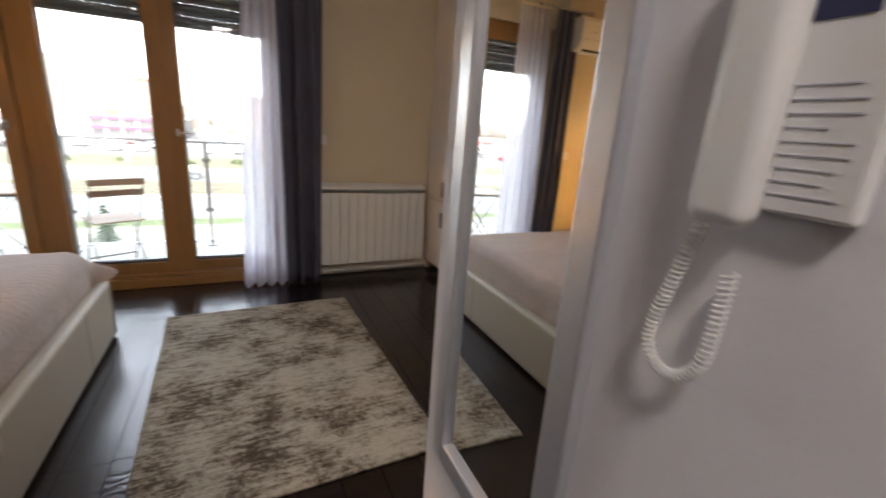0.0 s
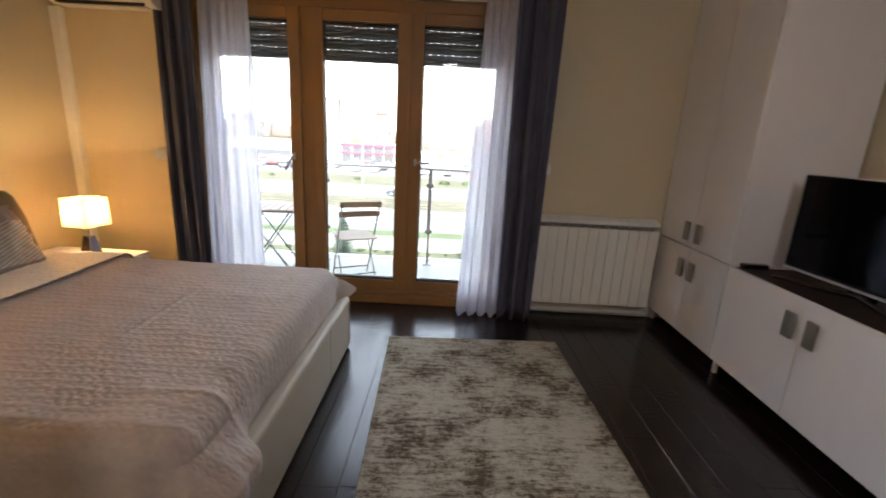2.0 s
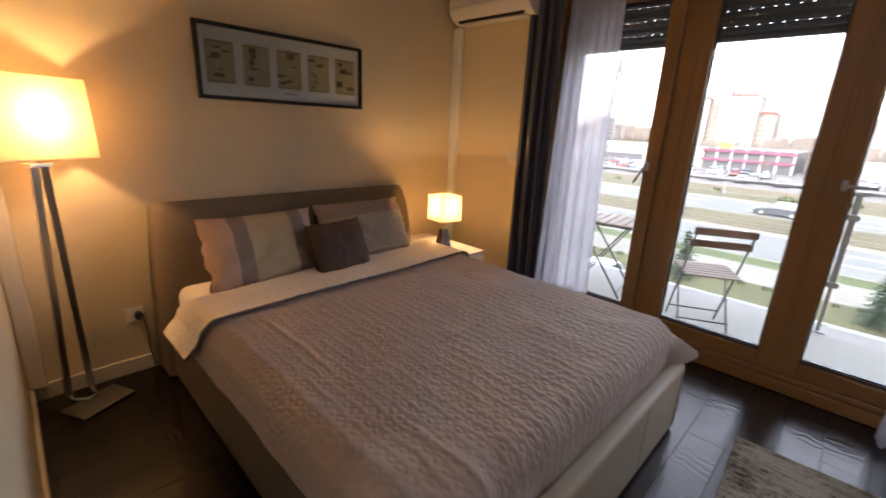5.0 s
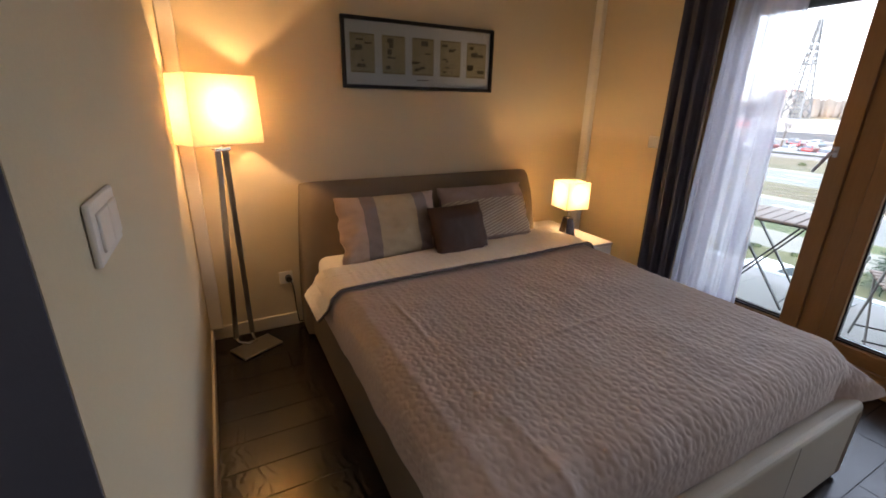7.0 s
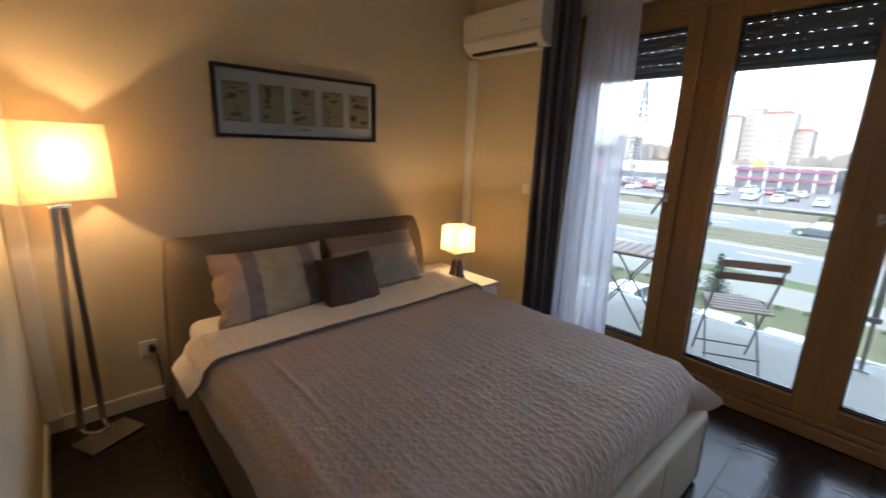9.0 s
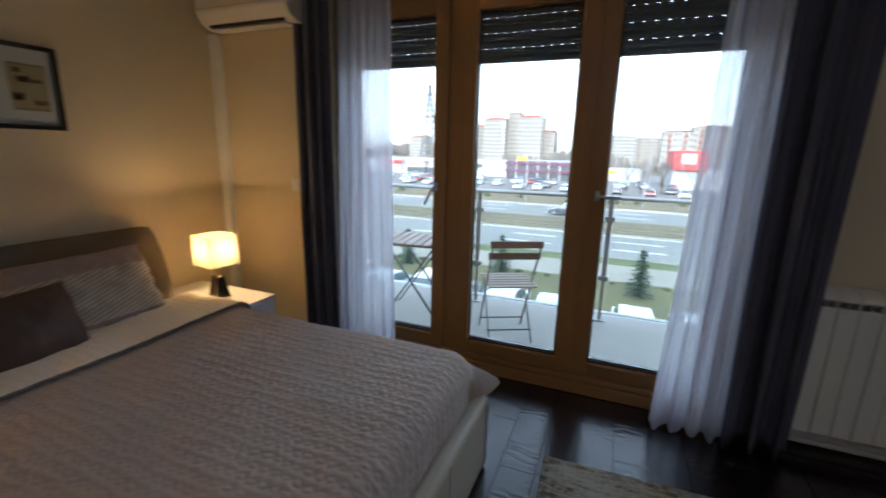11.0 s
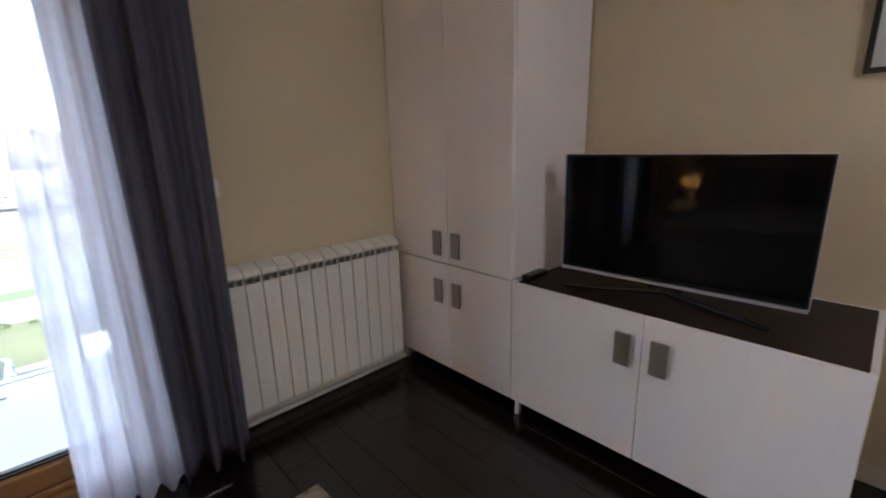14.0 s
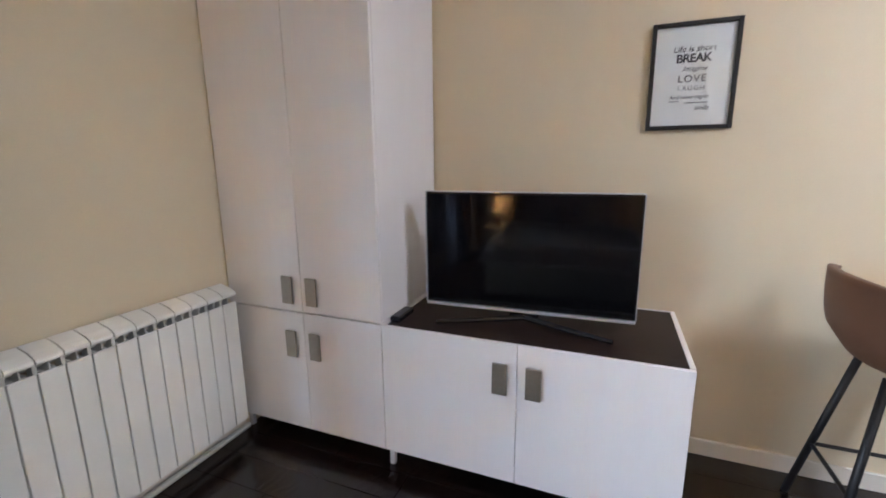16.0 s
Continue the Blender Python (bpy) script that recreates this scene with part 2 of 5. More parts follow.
MELAMINE = wood("white_ash_melamine", (0.83, 0.80, 0.80), (0.87, 0.845, 0.845), 0.38, "z", relief=0.04, ring=20)
WENGE = wood("wenge_top", (0.016, 0.009, 0.007), (0.040, 0.024, 0.019), 0.42, "y", relief=0.15, ring=22, spec=0.25)
BLACK = plain("black_frame", (0.012, 0.011, 0.011), 0.4, var=0.15)
GLOSSBLACK = plain("black_gloss_plastic", (0.012, 0.012, 0.014), 0.18, relief=0)
SCREEN = plain("dark_screen", (0.003, 0.003, 0.004), 0.05, var=0.02, relief=0, spec=0.17)
ENAMEL = plain("white_enamel", (0.80, 0.79, 0.74), 0.3, var=0.02, relief=0.02)
MIDGREY = plain("grey_casting", (0.52, 0.52, 0.48), 0.5, var=0.1)
PLASTIC = plain("white_plastic", (0.80, 0.79, 0.76), 0.35, var=0.02, relief=0.02)
ACWHITE = plain("cream_white_plastic", (0.84, 0.79, 0.70), 0.4, var=0.02, relief=0.02)
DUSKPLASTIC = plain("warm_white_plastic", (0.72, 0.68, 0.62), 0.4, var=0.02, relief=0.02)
LEATHER = plain("cream_leatherette", (0.42, 0.37, 0.285), 0.5, var=0.06, grain=300, relief=0.15)
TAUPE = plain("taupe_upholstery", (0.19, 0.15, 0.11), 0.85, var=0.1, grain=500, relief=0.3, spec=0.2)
SHEET = plain("white_sheet", (0.80, 0.76, 0.70), 0.85, var=0.04, scale=8, grain=400, relief=0.2, spec=0.15)
QUILT = quilted("mauve_quilt", (0.44, 0.35, 0.30), 48, 0.08)
QUILTBACK = quilted("cream_quilt_back", (0.85, 0.80, 0.71), 48, 0.1)
BINDING = plain("grey_binding", (0.17, 0.145, 0.135), 0.8)
BROWNSATIN = plain("brown_satin", (0.072, 0.032, 0.019), 0.6, var=0.04, scale=5, grain=300, relief=0.1)
SHADE = cloth_through("lampshade_linen", (0.84, 0.74, 0.60), 0.0, 0.72)
BULB = glow("warm_bulb", (1.0, 0.62, 0.26), 8.0)
MAT = plain("white_mount", (0.84, 0.83, 0.80), 0.7, var=0.02)
SEPIA = plain("sepia_print", (0.55, 0.47, 0.28), 0.7, var=0.12, scale=18)
SEPIADARK = plain("sepia_ink", (0.20, 0.165, 0.10), 0.7, var=0.25, scale=30)
INK = plain("print_ink", (0.11, 0.10, 0.105), 0.7)
PICGLASS = glass("picture_glass", (0.97, 0.98, 0.98))
BROWNLEATHER = plain("tan_leather", (0.15, 0.068, 0.035), 0.5, var=0.1, grain=260, relief=0.2)
BLACKMETAL = plain("black_metal", (0.012, 0.011, 0.012), 0.45, var=0.1)
MIRROR = mirror("mirror_silver")
SKIRT = plain("cream_skirting", (0.72, 0.66, 0.56), 0.5, var=0.03)
RUG = rug_pile()
SATIN = plain("champagne_frame", (0.62, 0.63, 0.66), 0.35, 0.6, var=0.05, relief=0.05)

# ---- mesh helpers ----


def box(bm, x0, x1, y0, y1, z0, z1, b=0.0, seg=2, m=None):
    """A box, with its edges rounded by b."""
    t = bmesh.new()
    bmesh.ops.create_cube(t, size=1, matrix=Matrix.Translation(((x0 + x1) / 2, (y0 + y1) / 2, (z0 + z1) / 2)) @ Matrix.Diagonal((x1 - x0, y1 - y0, z1 - z0, 1)))
    if b:
        bmesh.ops.bevel(t, geom=t.edges[:], offset=b, segments=seg, profile=0.5, affect="EDGES", clamp_overlap=True)
    join(bm, t, m)
    return bm


def join(bm, t, m=None):
    if m is not None:
        t.transform(m)
    me = bpy.data.meshes.new("tmp")
    t.to_mesh(me)
    t.free()
    bm.from_mesh(me)
    bpy.data.meshes.remove(me)


def tube(bm, points, r, n=8, closed=False):
    """A round bar swept along points."""
    pts = [Vector(p) for p in points]
    rings = []
    for i, p in enumerate(pts):
        a = pts[i - 1] if i or closed else p
        c = pts[(i + 1) % len(pts)] if i + 1 < len(pts) or closed else p
        d = (c - a).normalized()
        u = d.orthogonal().normalized() if not rings else (last - d * last.dot(d)).normalized()
        last = u
        w = d.cross(u)
        rad = r[i] if isinstance(r, (list, tuple)) else r
        rings.append([bm.verts.new(p + rad * (math.cos(k * math.tau / n) * u + math.sin(k * math.tau / n) * w)) for k in range(n)])
    pairs = list(zip(rings, rings[1:])) + ([(rings[-1], rings[0])] if closed else [])
    for a, c in pairs:
        for k in range(n):
            bm.faces.new((a[k], a[(k + 1) % n], c[(k + 1) % n], c[k]))
    if not closed:
        bm.faces.new(rings[0][::-1])
        bm.faces.new(rings[-1])
    return bm


def bar(bm, p0, p1, w, d, b=0.002):
    """A flat bar of section w by d from p0 to p1."""
    p0, p1 = Vector(p0), Vector(p1)
    m = Matrix.Translation((p0 + p1) / 2) @ (p1 - p0).to_track_quat("Z", "Y").to_matrix().to_4x4()
    h = (p1 - p0).length / 2
    return box(bm, -w / 2, w / 2, -d / 2, d / 2, -h, h, b, 1, m)


def sheet(bm, nu, nv, place):
    """A grid of quads, place(u, v) with u and v from 0 to 1."""
    rows = [[bm.verts.new(place(i / nu, j / nv)) for j in range(nv + 1)] for i in range(nu + 1)]
    for i in range(nu):
        for j in range(nv):
            bm.faces.new((rows[i][j], rows[i + 1][j], rows[i + 1][j + 1], rows[i][j + 1]))
    return bm


def part(name, bm, material, parent=None, label="", smooth=False, kind=""):
    me = bpy.data.meshes.new(name)
    bmesh.ops.recalc_face_normals(bm, faces=bm.faces[:])
    bm.to_mesh(me)
    bm.free()
    if material:
        me.materials.append(material)
    if smooth:
        me.polygons.foreach_set("use_smooth", [True] * len(me.polygons))
    ob = new(name, me)
    ob.parent = parent
    return tagged(ob, label, kind=kind)


def thing(name, label, category, at=(0, 0, 0), rz=0.0, group="", kind=""):
    ob = new(name)
    ob.matrix_basis = pose(*at, 0, 0, rz)
    return tagged(ob, label, category, group, kind)


def solo(name, bm, material, label, category, at=(0, 0, 0), rz=0.0, group="", kind="", smooth=False):
    ob = part(name, bm, material, None, smooth=smooth)
    ob.matrix_basis = pose(*at, 0, 0, rz)
    return tagged(ob, label, category, group, kind)


def again(ob, parent, at=(0, 0, 0), rz=0.0):
    """Another part on the same mesh."""
    c = new(ob.name.split(".")[0], ob.data)
    c.parent = parent
    c.matrix_basis = pose(*at, 0, 0, rz)
    return c


def soften(ob, width, seg=2):
    mod = ob.modifiers.new("bevel", "BEVEL")
    mod.width, mod.segments, mod.limit_method = width, seg, "ANGLE"
    return ob


def thick(ob, t):
    mod = ob.modifiers.new("thickness", "SOLIDIFY")
    mod.thickness, mod.offset = t, 0
    return ob


B = bmesh.new

# ---- the room ----
XW, XE, YN, YS, ZC = -2.74, 2.40, 3.87, 0.885, 2.60
XH0, XH1, YEND, YBACK = -0.615, 0.58, 0.95, -1.7


def wall(name, boxes, material, label):
    bm = B()
    for b in boxes:
        box(bm, *b)
    return solo(name, bm, material, label, "wall", kind="structure")


WX0, WX1, WZ1 = -1.905, 0.545, 2.32
wall("wall_north", [(XW - 0.2, -1.93, 3.71, 4.12, -0.1, ZC), (-1.93, WX0, YN, 4.12, -0.1, ZC), (WX1, XE + 0.2, YN, 4.12, -0.1, ZC), (WX0, WX1, YN, 4.12, WZ1, ZC)], WALL, "cream painted wall round the balcony doors")
wall("wall_west", [(XW - 0.2, XW, YS - 0.12, 3.71, -0.1, ZC)], WALL, "cream painted wall behind the bed")
wall("wall_south", [(XW - 0.2, XH0, YS - 0.12, YS, -0.1, ZC)], WALL, "cream painted wall beside the floor lamp")
# much darker and bluer than the cream walls, round the corner too
wall("wall_hall_west", [(XH0 - 0.12, XH0 + 0.004, YBACK, YS - 0.12, -0.1, ZC), (XH0 + 0.0005, XH0 + 0.004, YS - 0.12, YS - 0.001, -0.1, ZC)], SLATEWALL, "dark slate grey hall wall")
hw = wall("wall_hall_east", [(0, 0.12, -2.32, 0.27, -0.1, ZC)], WHITEWALL, "white painted end of the hall wall")
hw.matrix_basis = pose(0.53, 0.60, 0, 0, 0, -0.4)
wall("wall_back", [(XH0 - 0.12, XE + 0.2, YBACK - 0.15, YBACK, -0.1, ZC)], WALL, "cream painted wall at the back")
wall("wall_east", [(XE, XE + 0.2, YBACK, YN, -0.1, ZC)], WALL, "cream painted wall behind the cabinets")
bm = box(B(), XW - 0.2, XE + 0.2, YBACK - 0.15, 4.12, ZC, ZC + 0.15)
solo("ceiling", bm, CEIL, "white painted ceiling", "ceiling", kind="structure")
bm = box(B(), XW - 0.2, XE + 0.2, YBACK - 0.15, 4.12, -0.3, -0.006)
FLOOR = solo("floor", bm, SUBFLOOR, "dark brown hand-scraped oak plank floor", "floor", kind="structure")


def skirting(x0, x1, y0, y1, h=0.085):
    bm = box(B(), x0, x1, y0, y1, 0.0, h, 0.004, 1)
    solo("baseboard", bm, SKIRT, "cream painted skirting board", "baseboard", kind="structure")


skirting(XW + 0.001, XW + 0.014, YS + 0.014, 1.39)
skirting(XW + 0.001, XH0 - 0.002, YS + 0.001, YS + 0.014)
skirting(XE - 0.014, XE - 0.001, YBACK, 1.80)
skirting(0.56, 1.775, YN - 0.014, YN - 0.001)

# ---- balcony doors ----
YG = 3.925


def doors():
    d = thing("door_1", "golden larch balcony doors of three glazed leaves, closed", "balcony door", kind="structure")
    # fixed frame: posts, head, mullion, threshold
    for x0, x1 in ((-1.90, -1.825), (-1.10, -1.005), (0.46, 0.54)):
        part("door_frame", box(B(), x0, x1, 3.893, 3.985, 0.0, 2.318, 0.004), FRAME, d)
    part("door_frame", box(B(), -1.898, 0.538, 3.891, 3.983, 2.235, 2.316, 0.004), FRAME_X, d)
    part("threshold", box(B(), -1.90, 0.54, 3.845, 3.99, 0.002, 0.075, 0.006), FRAME_X, d)
    part("sill", box(B(), -1.90, 0.54, 3.868, 3.99, 0.077, 0.108, 0.006), FRAME_X, d)
    leaves = [(-1.825, -1.73, -1.19, -1.10), (-1.003, -0.930, -0.375, -0.283), (-0.280, -0.185, 0.365, 0.460)]
    for n, (a, b, c, e) in enumerate(leaves):
        leaf = part("leaf", box(box(B(), a + 0.001, b, 3.873, 3.94, 0.11, 2.234, 0.006), c, e - 0.001, 3.873, 3.94, 0.11, 2.234, 0.006), FRAME, d)
        part("rail", box(box(B(), b, c, 3.876, 3.94, 0.112, 0.195, 0.005), b, c, 3.876, 3.94, 2.15, 2.232, 0.005), FRAME_X, leaf)
        bm = B()
        for q in ((b, b + 0.008, 0.195, 2.15), (c - 0.008, c, 0.195, 2.15), (b, c, 0.195, 0.204), (b, c, 0.2085, 0.2175), (b, c, 2.140, 2.15)):
            box(bm, q[0], q[1], 3.905, 3.93, q[2], q[3])
        part("seal", bm, RUBBER, leaf)
        part("spacer", box(B(), b + 0.008, c - 0.008, 3.907, 3.928, 0.204, 0.2085), SATIN, leaf, "bright metal spacer bar")
        p = part("pane", box(B(), b + 0.008, c - 0.008, 3.913, 3.919, 0.2175, 2.14), PANE, leaf)
        p.visible_shadow = False
    part("meeting_strip", box(B(), -0.2935, -0.2695, 3.866, 3.8728, 0.112, 2.232, 0.003, 1), FRAME, d)
    part("meeting_strip", box(B(), -0.30, -0.26, 3.9405, 3.955, 0.112, 2.232, 0.003, 1), FRAME, d)
    return d


DOORS = doors()


def lever(at, turn):
    """A lever handle on its plate, turned by some degrees."""
    h = part("handle", box(B(), -0.011, 0.011, -0.008, 0.0, -0.027, 0.027, 0.004), SATIN, DOORS, "satin steel lever handle")
    h.location = at
    bm = B()
    tube(bm, [(0, -0.006, 0), (0, -0.05, 0)], 0.0065, 10)
    c, s = math.cos(radians(turn)), math.sin(radians(turn))
    tube(bm, [(0, -0.05, 0), (0.03 * c, -0.054, 0.03 * s), (0.12 * c, -0.050, 0.12 * s)], [0.009, 0.0085, 0.007], 10)
    part("lever", bm, SATIN, h, smooth=True)
    return h


lever((-1.165, 3.872, 1.175), -118)
lever((-0.222, 3.872, 1.175), 0)


def shutters():
    """Roller shutter curtains half let down outside the panes, with light slots between the slats."""
    for x0, x1 in ((-1.80, -1.06), (-1.05, -0.28), (-0.27, 0.44)):
        sh = thing("roller_shutter", "dark grey roller shutter let down a little behind the glass", "shutter", (0, 4.05, 0), group="roller shutters", kind="structure")
        z = 1.905
        for k in range(8):
            bm = B()
            prof = [(0.0, 0.0), (-0.006, 0.012), (-0.006, 0.026), (0.0, 0.038), (0.005, 0.038), (0.005, 0.0)]
            ends = [[bm.verts.new((x, y, zz)) for y, zz in prof] for x in (x0, x1)]
            for i in range(6):
                bm.faces.new((ends[0][i], ends[0][(i + 1) % 6], ends[1][(i + 1) % 6], ends[1][i]))
            bm.faces.new(ends[0])
            bm.faces.new(ends[1][::-1])
            if k in (1, 3, 5):
                n = int((x1 - x0) / 0.055)
                step = (x1 - x0) / n
                for i in range(n):
                    box(bm, x0 + i * step + 0.010, x0 + (i + 1) * step, -0.001, 0.003, 0.038, 0.0414)
                h = 0.0414
            else:
                box(bm, x0, x1, -0.001, 0.003, 0.038, 0.042)
                h = 0.042
            s = part("slat", bm, SHUTTER, sh)
            s.location = (0, 0, z)
            z += h


shutters()


# ---- curtains ----
def curtain(name, bottom, top, y, z0, z1, amp, folds, material, label, seed, t=0.002):
    rnd = random.Random(seed)
    ph = [rnd.uniform(0, 6.28) for _ in range(6)]
    shift = rnd.uniform(0, 50)

    def place(u, v):
        a, b = bottom[0] + (top[0] - bottom[0]) * v, bottom[1] + (top[1] - bottom[1]) * v
        # folds of unequal width and depth that wander a little on their way down
        w = u + 0.05 * math.sin(7 * u + ph[1] + 1.3 * v) * math.sin(math.pi * u) + 0.05 * noise.noise((u * 4.5 + shift, v * 1.1, 0.0)) * math.sin(math.pi * u)
        x = a + (b - a) * w
        k = amp * (1.25 - 0.55 * v) * (0.9 + 1.1 * noise.noise((u * folds * 0.9 + shift, v * 0.8, 5.0)))
        yy = y + k * math.sin(w * folds * math.tau + ph[0] + 0.8 * math.sin(3 * v + ph[2])) + 0.35 * k * math.sin(w * folds * 2.3 * math.tau + ph[3] + v) + 0.006 * noise.noise((u * 9 + shift, v * 4, 2.0))
        x += 0.35 * k * math.cos(w * folds * math.tau + ph[4] + 1.5 * v)
        zz = z0 + (z1 - z0) * v
        if v == 0:
            zz += 0.012 * math.sin(w * folds * math.tau + ph[5])
        return (x, yy, zz)

    bm = sheet(B(), int(folds * 18), 36, place)
    ob = solo(name, bm, material, label, "curtain", smooth=True)
    return thick(ob, t)


curtain("sheer_curtain", (-1.80, -1.36), (-1.74, -1.39), 3.71, 0.02, 2.43, 0.015, 4.6, SHEER, "white voile curtain gathered beside the balcony door", 3)
curtain("sheer_curtain", (0.15, 0.50), (0.25, 0.47), 3.69, 0.015, 2.43, 0.020, 4.2, SHEER, "white voile curtain gathered beside the balcony door", 8)
curtain("dark_curtain", (-2.01, -1.75), (-2.0, -1.74), 3.64, 0.02, 2.43, 0.032, 3.0, DARKCLOTH, "slate grey heavy curtain drawn aside", 5, 0.004)
curtain("dark_curtain", (0.46, 0.75), (0.46, 0.77), 3.69, 0.012, 2.43, 0.042, 2.8, DARKCLOTH, "slate grey heavy curtain drawn aside", 12, 0.004)
rod = thing("curtain_rod", "thin steel curtain rod above the balcony doors", "curtain rod")
part("rod", tube(B(), [(-2.15, 3.67, 2.45), (0.95, 3.67, 2.45)], 0.011, 10), STEEL, rod)
for x in (-2.15, 0.95):
    part("finial", tube(B(), [(x - 0.02, 3.67, 2.45), (x + 0.02, 3.67, 2.45)], 0.02, 12), STEEL, rod)
for x in (-1.96, 0.80):
    yb = 3.87 if x > -1.9 else 3.71
    part("bracket", tube(B(), [(x, 3.67, 2.45), (x, yb, 2.45)], 0.008, 8), STEEL, rod)


# ---- bed ----
BX0, BX1, BY0, BY1 = -2.70, -0.55, 1.44, 3.08


def bed():
    b = thing("bed", "double bed with taupe upholstered headboard and cream foot panel", "bed")
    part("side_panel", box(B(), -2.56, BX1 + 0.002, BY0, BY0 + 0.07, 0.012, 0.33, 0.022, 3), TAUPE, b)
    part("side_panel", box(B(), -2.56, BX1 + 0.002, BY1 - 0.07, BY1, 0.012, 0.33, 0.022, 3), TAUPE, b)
    part("foot_panel", box(B(), BX1 - 0.07, BX1, BY0 + 0.004, BY1 - 0.004, 0.012, 0.352, 0.024, 4), LEATHER, b)
    fp = b.children[-1]
    part("seam", box(B(), BX1 - 0.002, BX1 + 0.0008, 2.60, 2.603, 0.03, 0.335), BINDING, fp)
    part("slat_base", box(B(), -2.56, BX1 - 0.07, BY0 + 0.07, BY1 - 0.07, 0.20, 0.315), TAUPE, b)
    bm = B()
    prof = [(-2.50, 0.02), (-2.49, 0.30), (-2.50, 0.55), (-2.54, 0.78), (-2.585, 0.90), (-2.62, 0.93), (-2.66, 0.925), (-2.69, 0.90), (-2.69, 0.02)]

    def place(u, v):
        i = v * (len(prof) - 1)
        k = min(int(i), len(prof) - 2)
        f = i - k
        x, z = (prof[k][c] * (1 - f) + prof[k + 1][c] * f for c in (0, 1))
        e = abs(u - 0.5) * 2
        inset = 0.045 * (z / 0.93) ** 2
        y = (BY0 - 0.03 + inset) + (BY1 - BY0 + 0.05 - 2 * inset) * u
        return (x - 0.03 * max(0, e - 0.93) / 0.07, y, z - 0.012 * max(0, e - 0.93) / 0.07 * (z > 0.5))

    sheet(bm, 30, 32, place)
    for side in (0, 30):
        ring = [bm.verts[:][side * 33 + j] for j in range(33)]
        bm.faces.new(ring)
    part("headboard", bm, TAUPE, b, "taupe fabric headboard", smooth=True)
    for x, y in ((-2.45, BY0 + 0.04), (BX1 - 0.05, BY0 + 0.04), (-2.45, BY1 - 0.04), (BX1 - 0.05, BY1 - 0.04)):
        part("leg", box(B(), x - 0.025, x + 0.025, y - 0.025, y + 0.025, 0, 0.02), BLACK, b)
    return b


bed()
solo("mattress", box(B(), -2.52, -0.655, 1.485, 3.035, 0.317, 0.522, 0.055, 4), SHEET, "white sheeted mattress on the bed", "mattress", smooth=True)

QX, QS, QN, QZ = -0.715, 1.525, 2.995, 0.533


def drape(px, py, lift, flare=0.1, seed=0.0):
    """Where a point of a cloth lies that hangs over the foot and the two sides of the bed."""
    ox = max(0.0, px - QX)
    oy = max(0.0, QS - py, py - QN)
    s = -1 if py < QS else 1
    over = math.hypot(ox, oy)
    x, y = min(px, QX), min(max(py, QS), QN)
    n1 = noise.noise((px * 3 + seed, py * 3, 1.3))
    z = QZ + lift + 0.007 * n1 + 0.003 * noise.noise((px * 9, py * 9, 2.0))
    if over:
        r = 0.085
        corner = min(ox, oy) / max(ox, oy)
        flare = min(0.75, (flare if oy > ox else 0.03) + 0.64 * corner ** 1.3)
        a = over / r
        if a < math.pi / 2:
            out, drop = r * math.sin(a), r * (1 - math.cos(a))
        else:
            rest = over - r * math.pi / 2
            along = px if oy > ox else py
            wave = (0.007 * math.sin(along * 9 + 2 * n1) + 0.012 * n1 + 0.006 * math.sin(along * 23 + 4 * n1)) * (0.4 if oy > ox else 0.7)
            out, drop = r + rest * flare + wave * min(1, rest / 0.12), r + rest * math.sqrt(1 - flare * flare)
            if ox >= oy:
                # tucked in behind the foot panel, but flopping over its top at the near corner
                k = max(0.0, min(1.0, (1.86 + 0.05 * n1 - py) / 0.22))
                k = k * k * (3 - 2 * k)
                slope = min(rest, 0.15)
                lump = 0.035 * noise.noise((px * 7, py * 9, 6.0)) * min(1, rest / 0.06)
                out += k * (r + 0.76 * slope + lump - out)
                drop += k * (r + 0.65 * slope + 0.98 * (rest - slope) - drop)
        if py > QN and ox:
            # the far corner hangs free in a slanting point
            c = corner ** 1.4
            out += c * (0.70 * over - out)
            drop += c * (0.48 * over - drop)
        out += lift * 0.8
        x, y, z = x + ox / over * out, y + s * oy / over * out, z - drop
    return (x, y, z)


def stitched(px, py):
    """The puffed height between wavy stitch lines that form leaf-like cells."""
    px += 0.014 * noise.noise((px * 9, py * 9, 4.0)) + 0.007 * noise.noise((px * 31, py * 31, 1.0))
    py += 0.012 * noise.noise((px * 9, py * 9, 8.0)) + 0.007 * noise.noise((px * 31, py * 31, 5.0))
    wave = 0.25 * math.sin(math.tau * px / 0.075)
    near = min(abs(math.sin(math.pi * (py / 0.044 + wave))), abs(math.sin(math.pi * (py / 0.044 - wave))))
    return near ** 0.4 * (0.75 + 0.5 * noise.noise((px * 40, py * 40, 9.0)))


def creased(px, py):
    """Ridges left where the cloth lay folded, and its slack waves."""
    a = 0.005 * math.exp(-(((py - QS - 0.17 - 0.03 * px) / 0.012) ** 2)) * max(0.0, min(1.0, 0.4 + 1.4 * noise.noise((px * 2.2, 3.0, 0))))
    b = 0.004 * math.exp(-(((px + 1.12 + 0.04 * py) / 0.014) ** 2)) * max(0.0, min(1.0, 0.3 + 1.4 * noise.noise((py * 2.0, 7.0, 0))))
    near = math.exp(-(((px - QX) / 0.45) ** 2) - ((py - QS) / 0.5) ** 2)
    c = near * (0.006 * noise.noise((px * 7 + py * 3, py * 8, 6.0)) + 0.004 * abs(noise.noise((px * 13, py * 9, 2.0))))
    return a + b + c + 0.004 * noise.noise((px * 5, py * 5, 3.0))


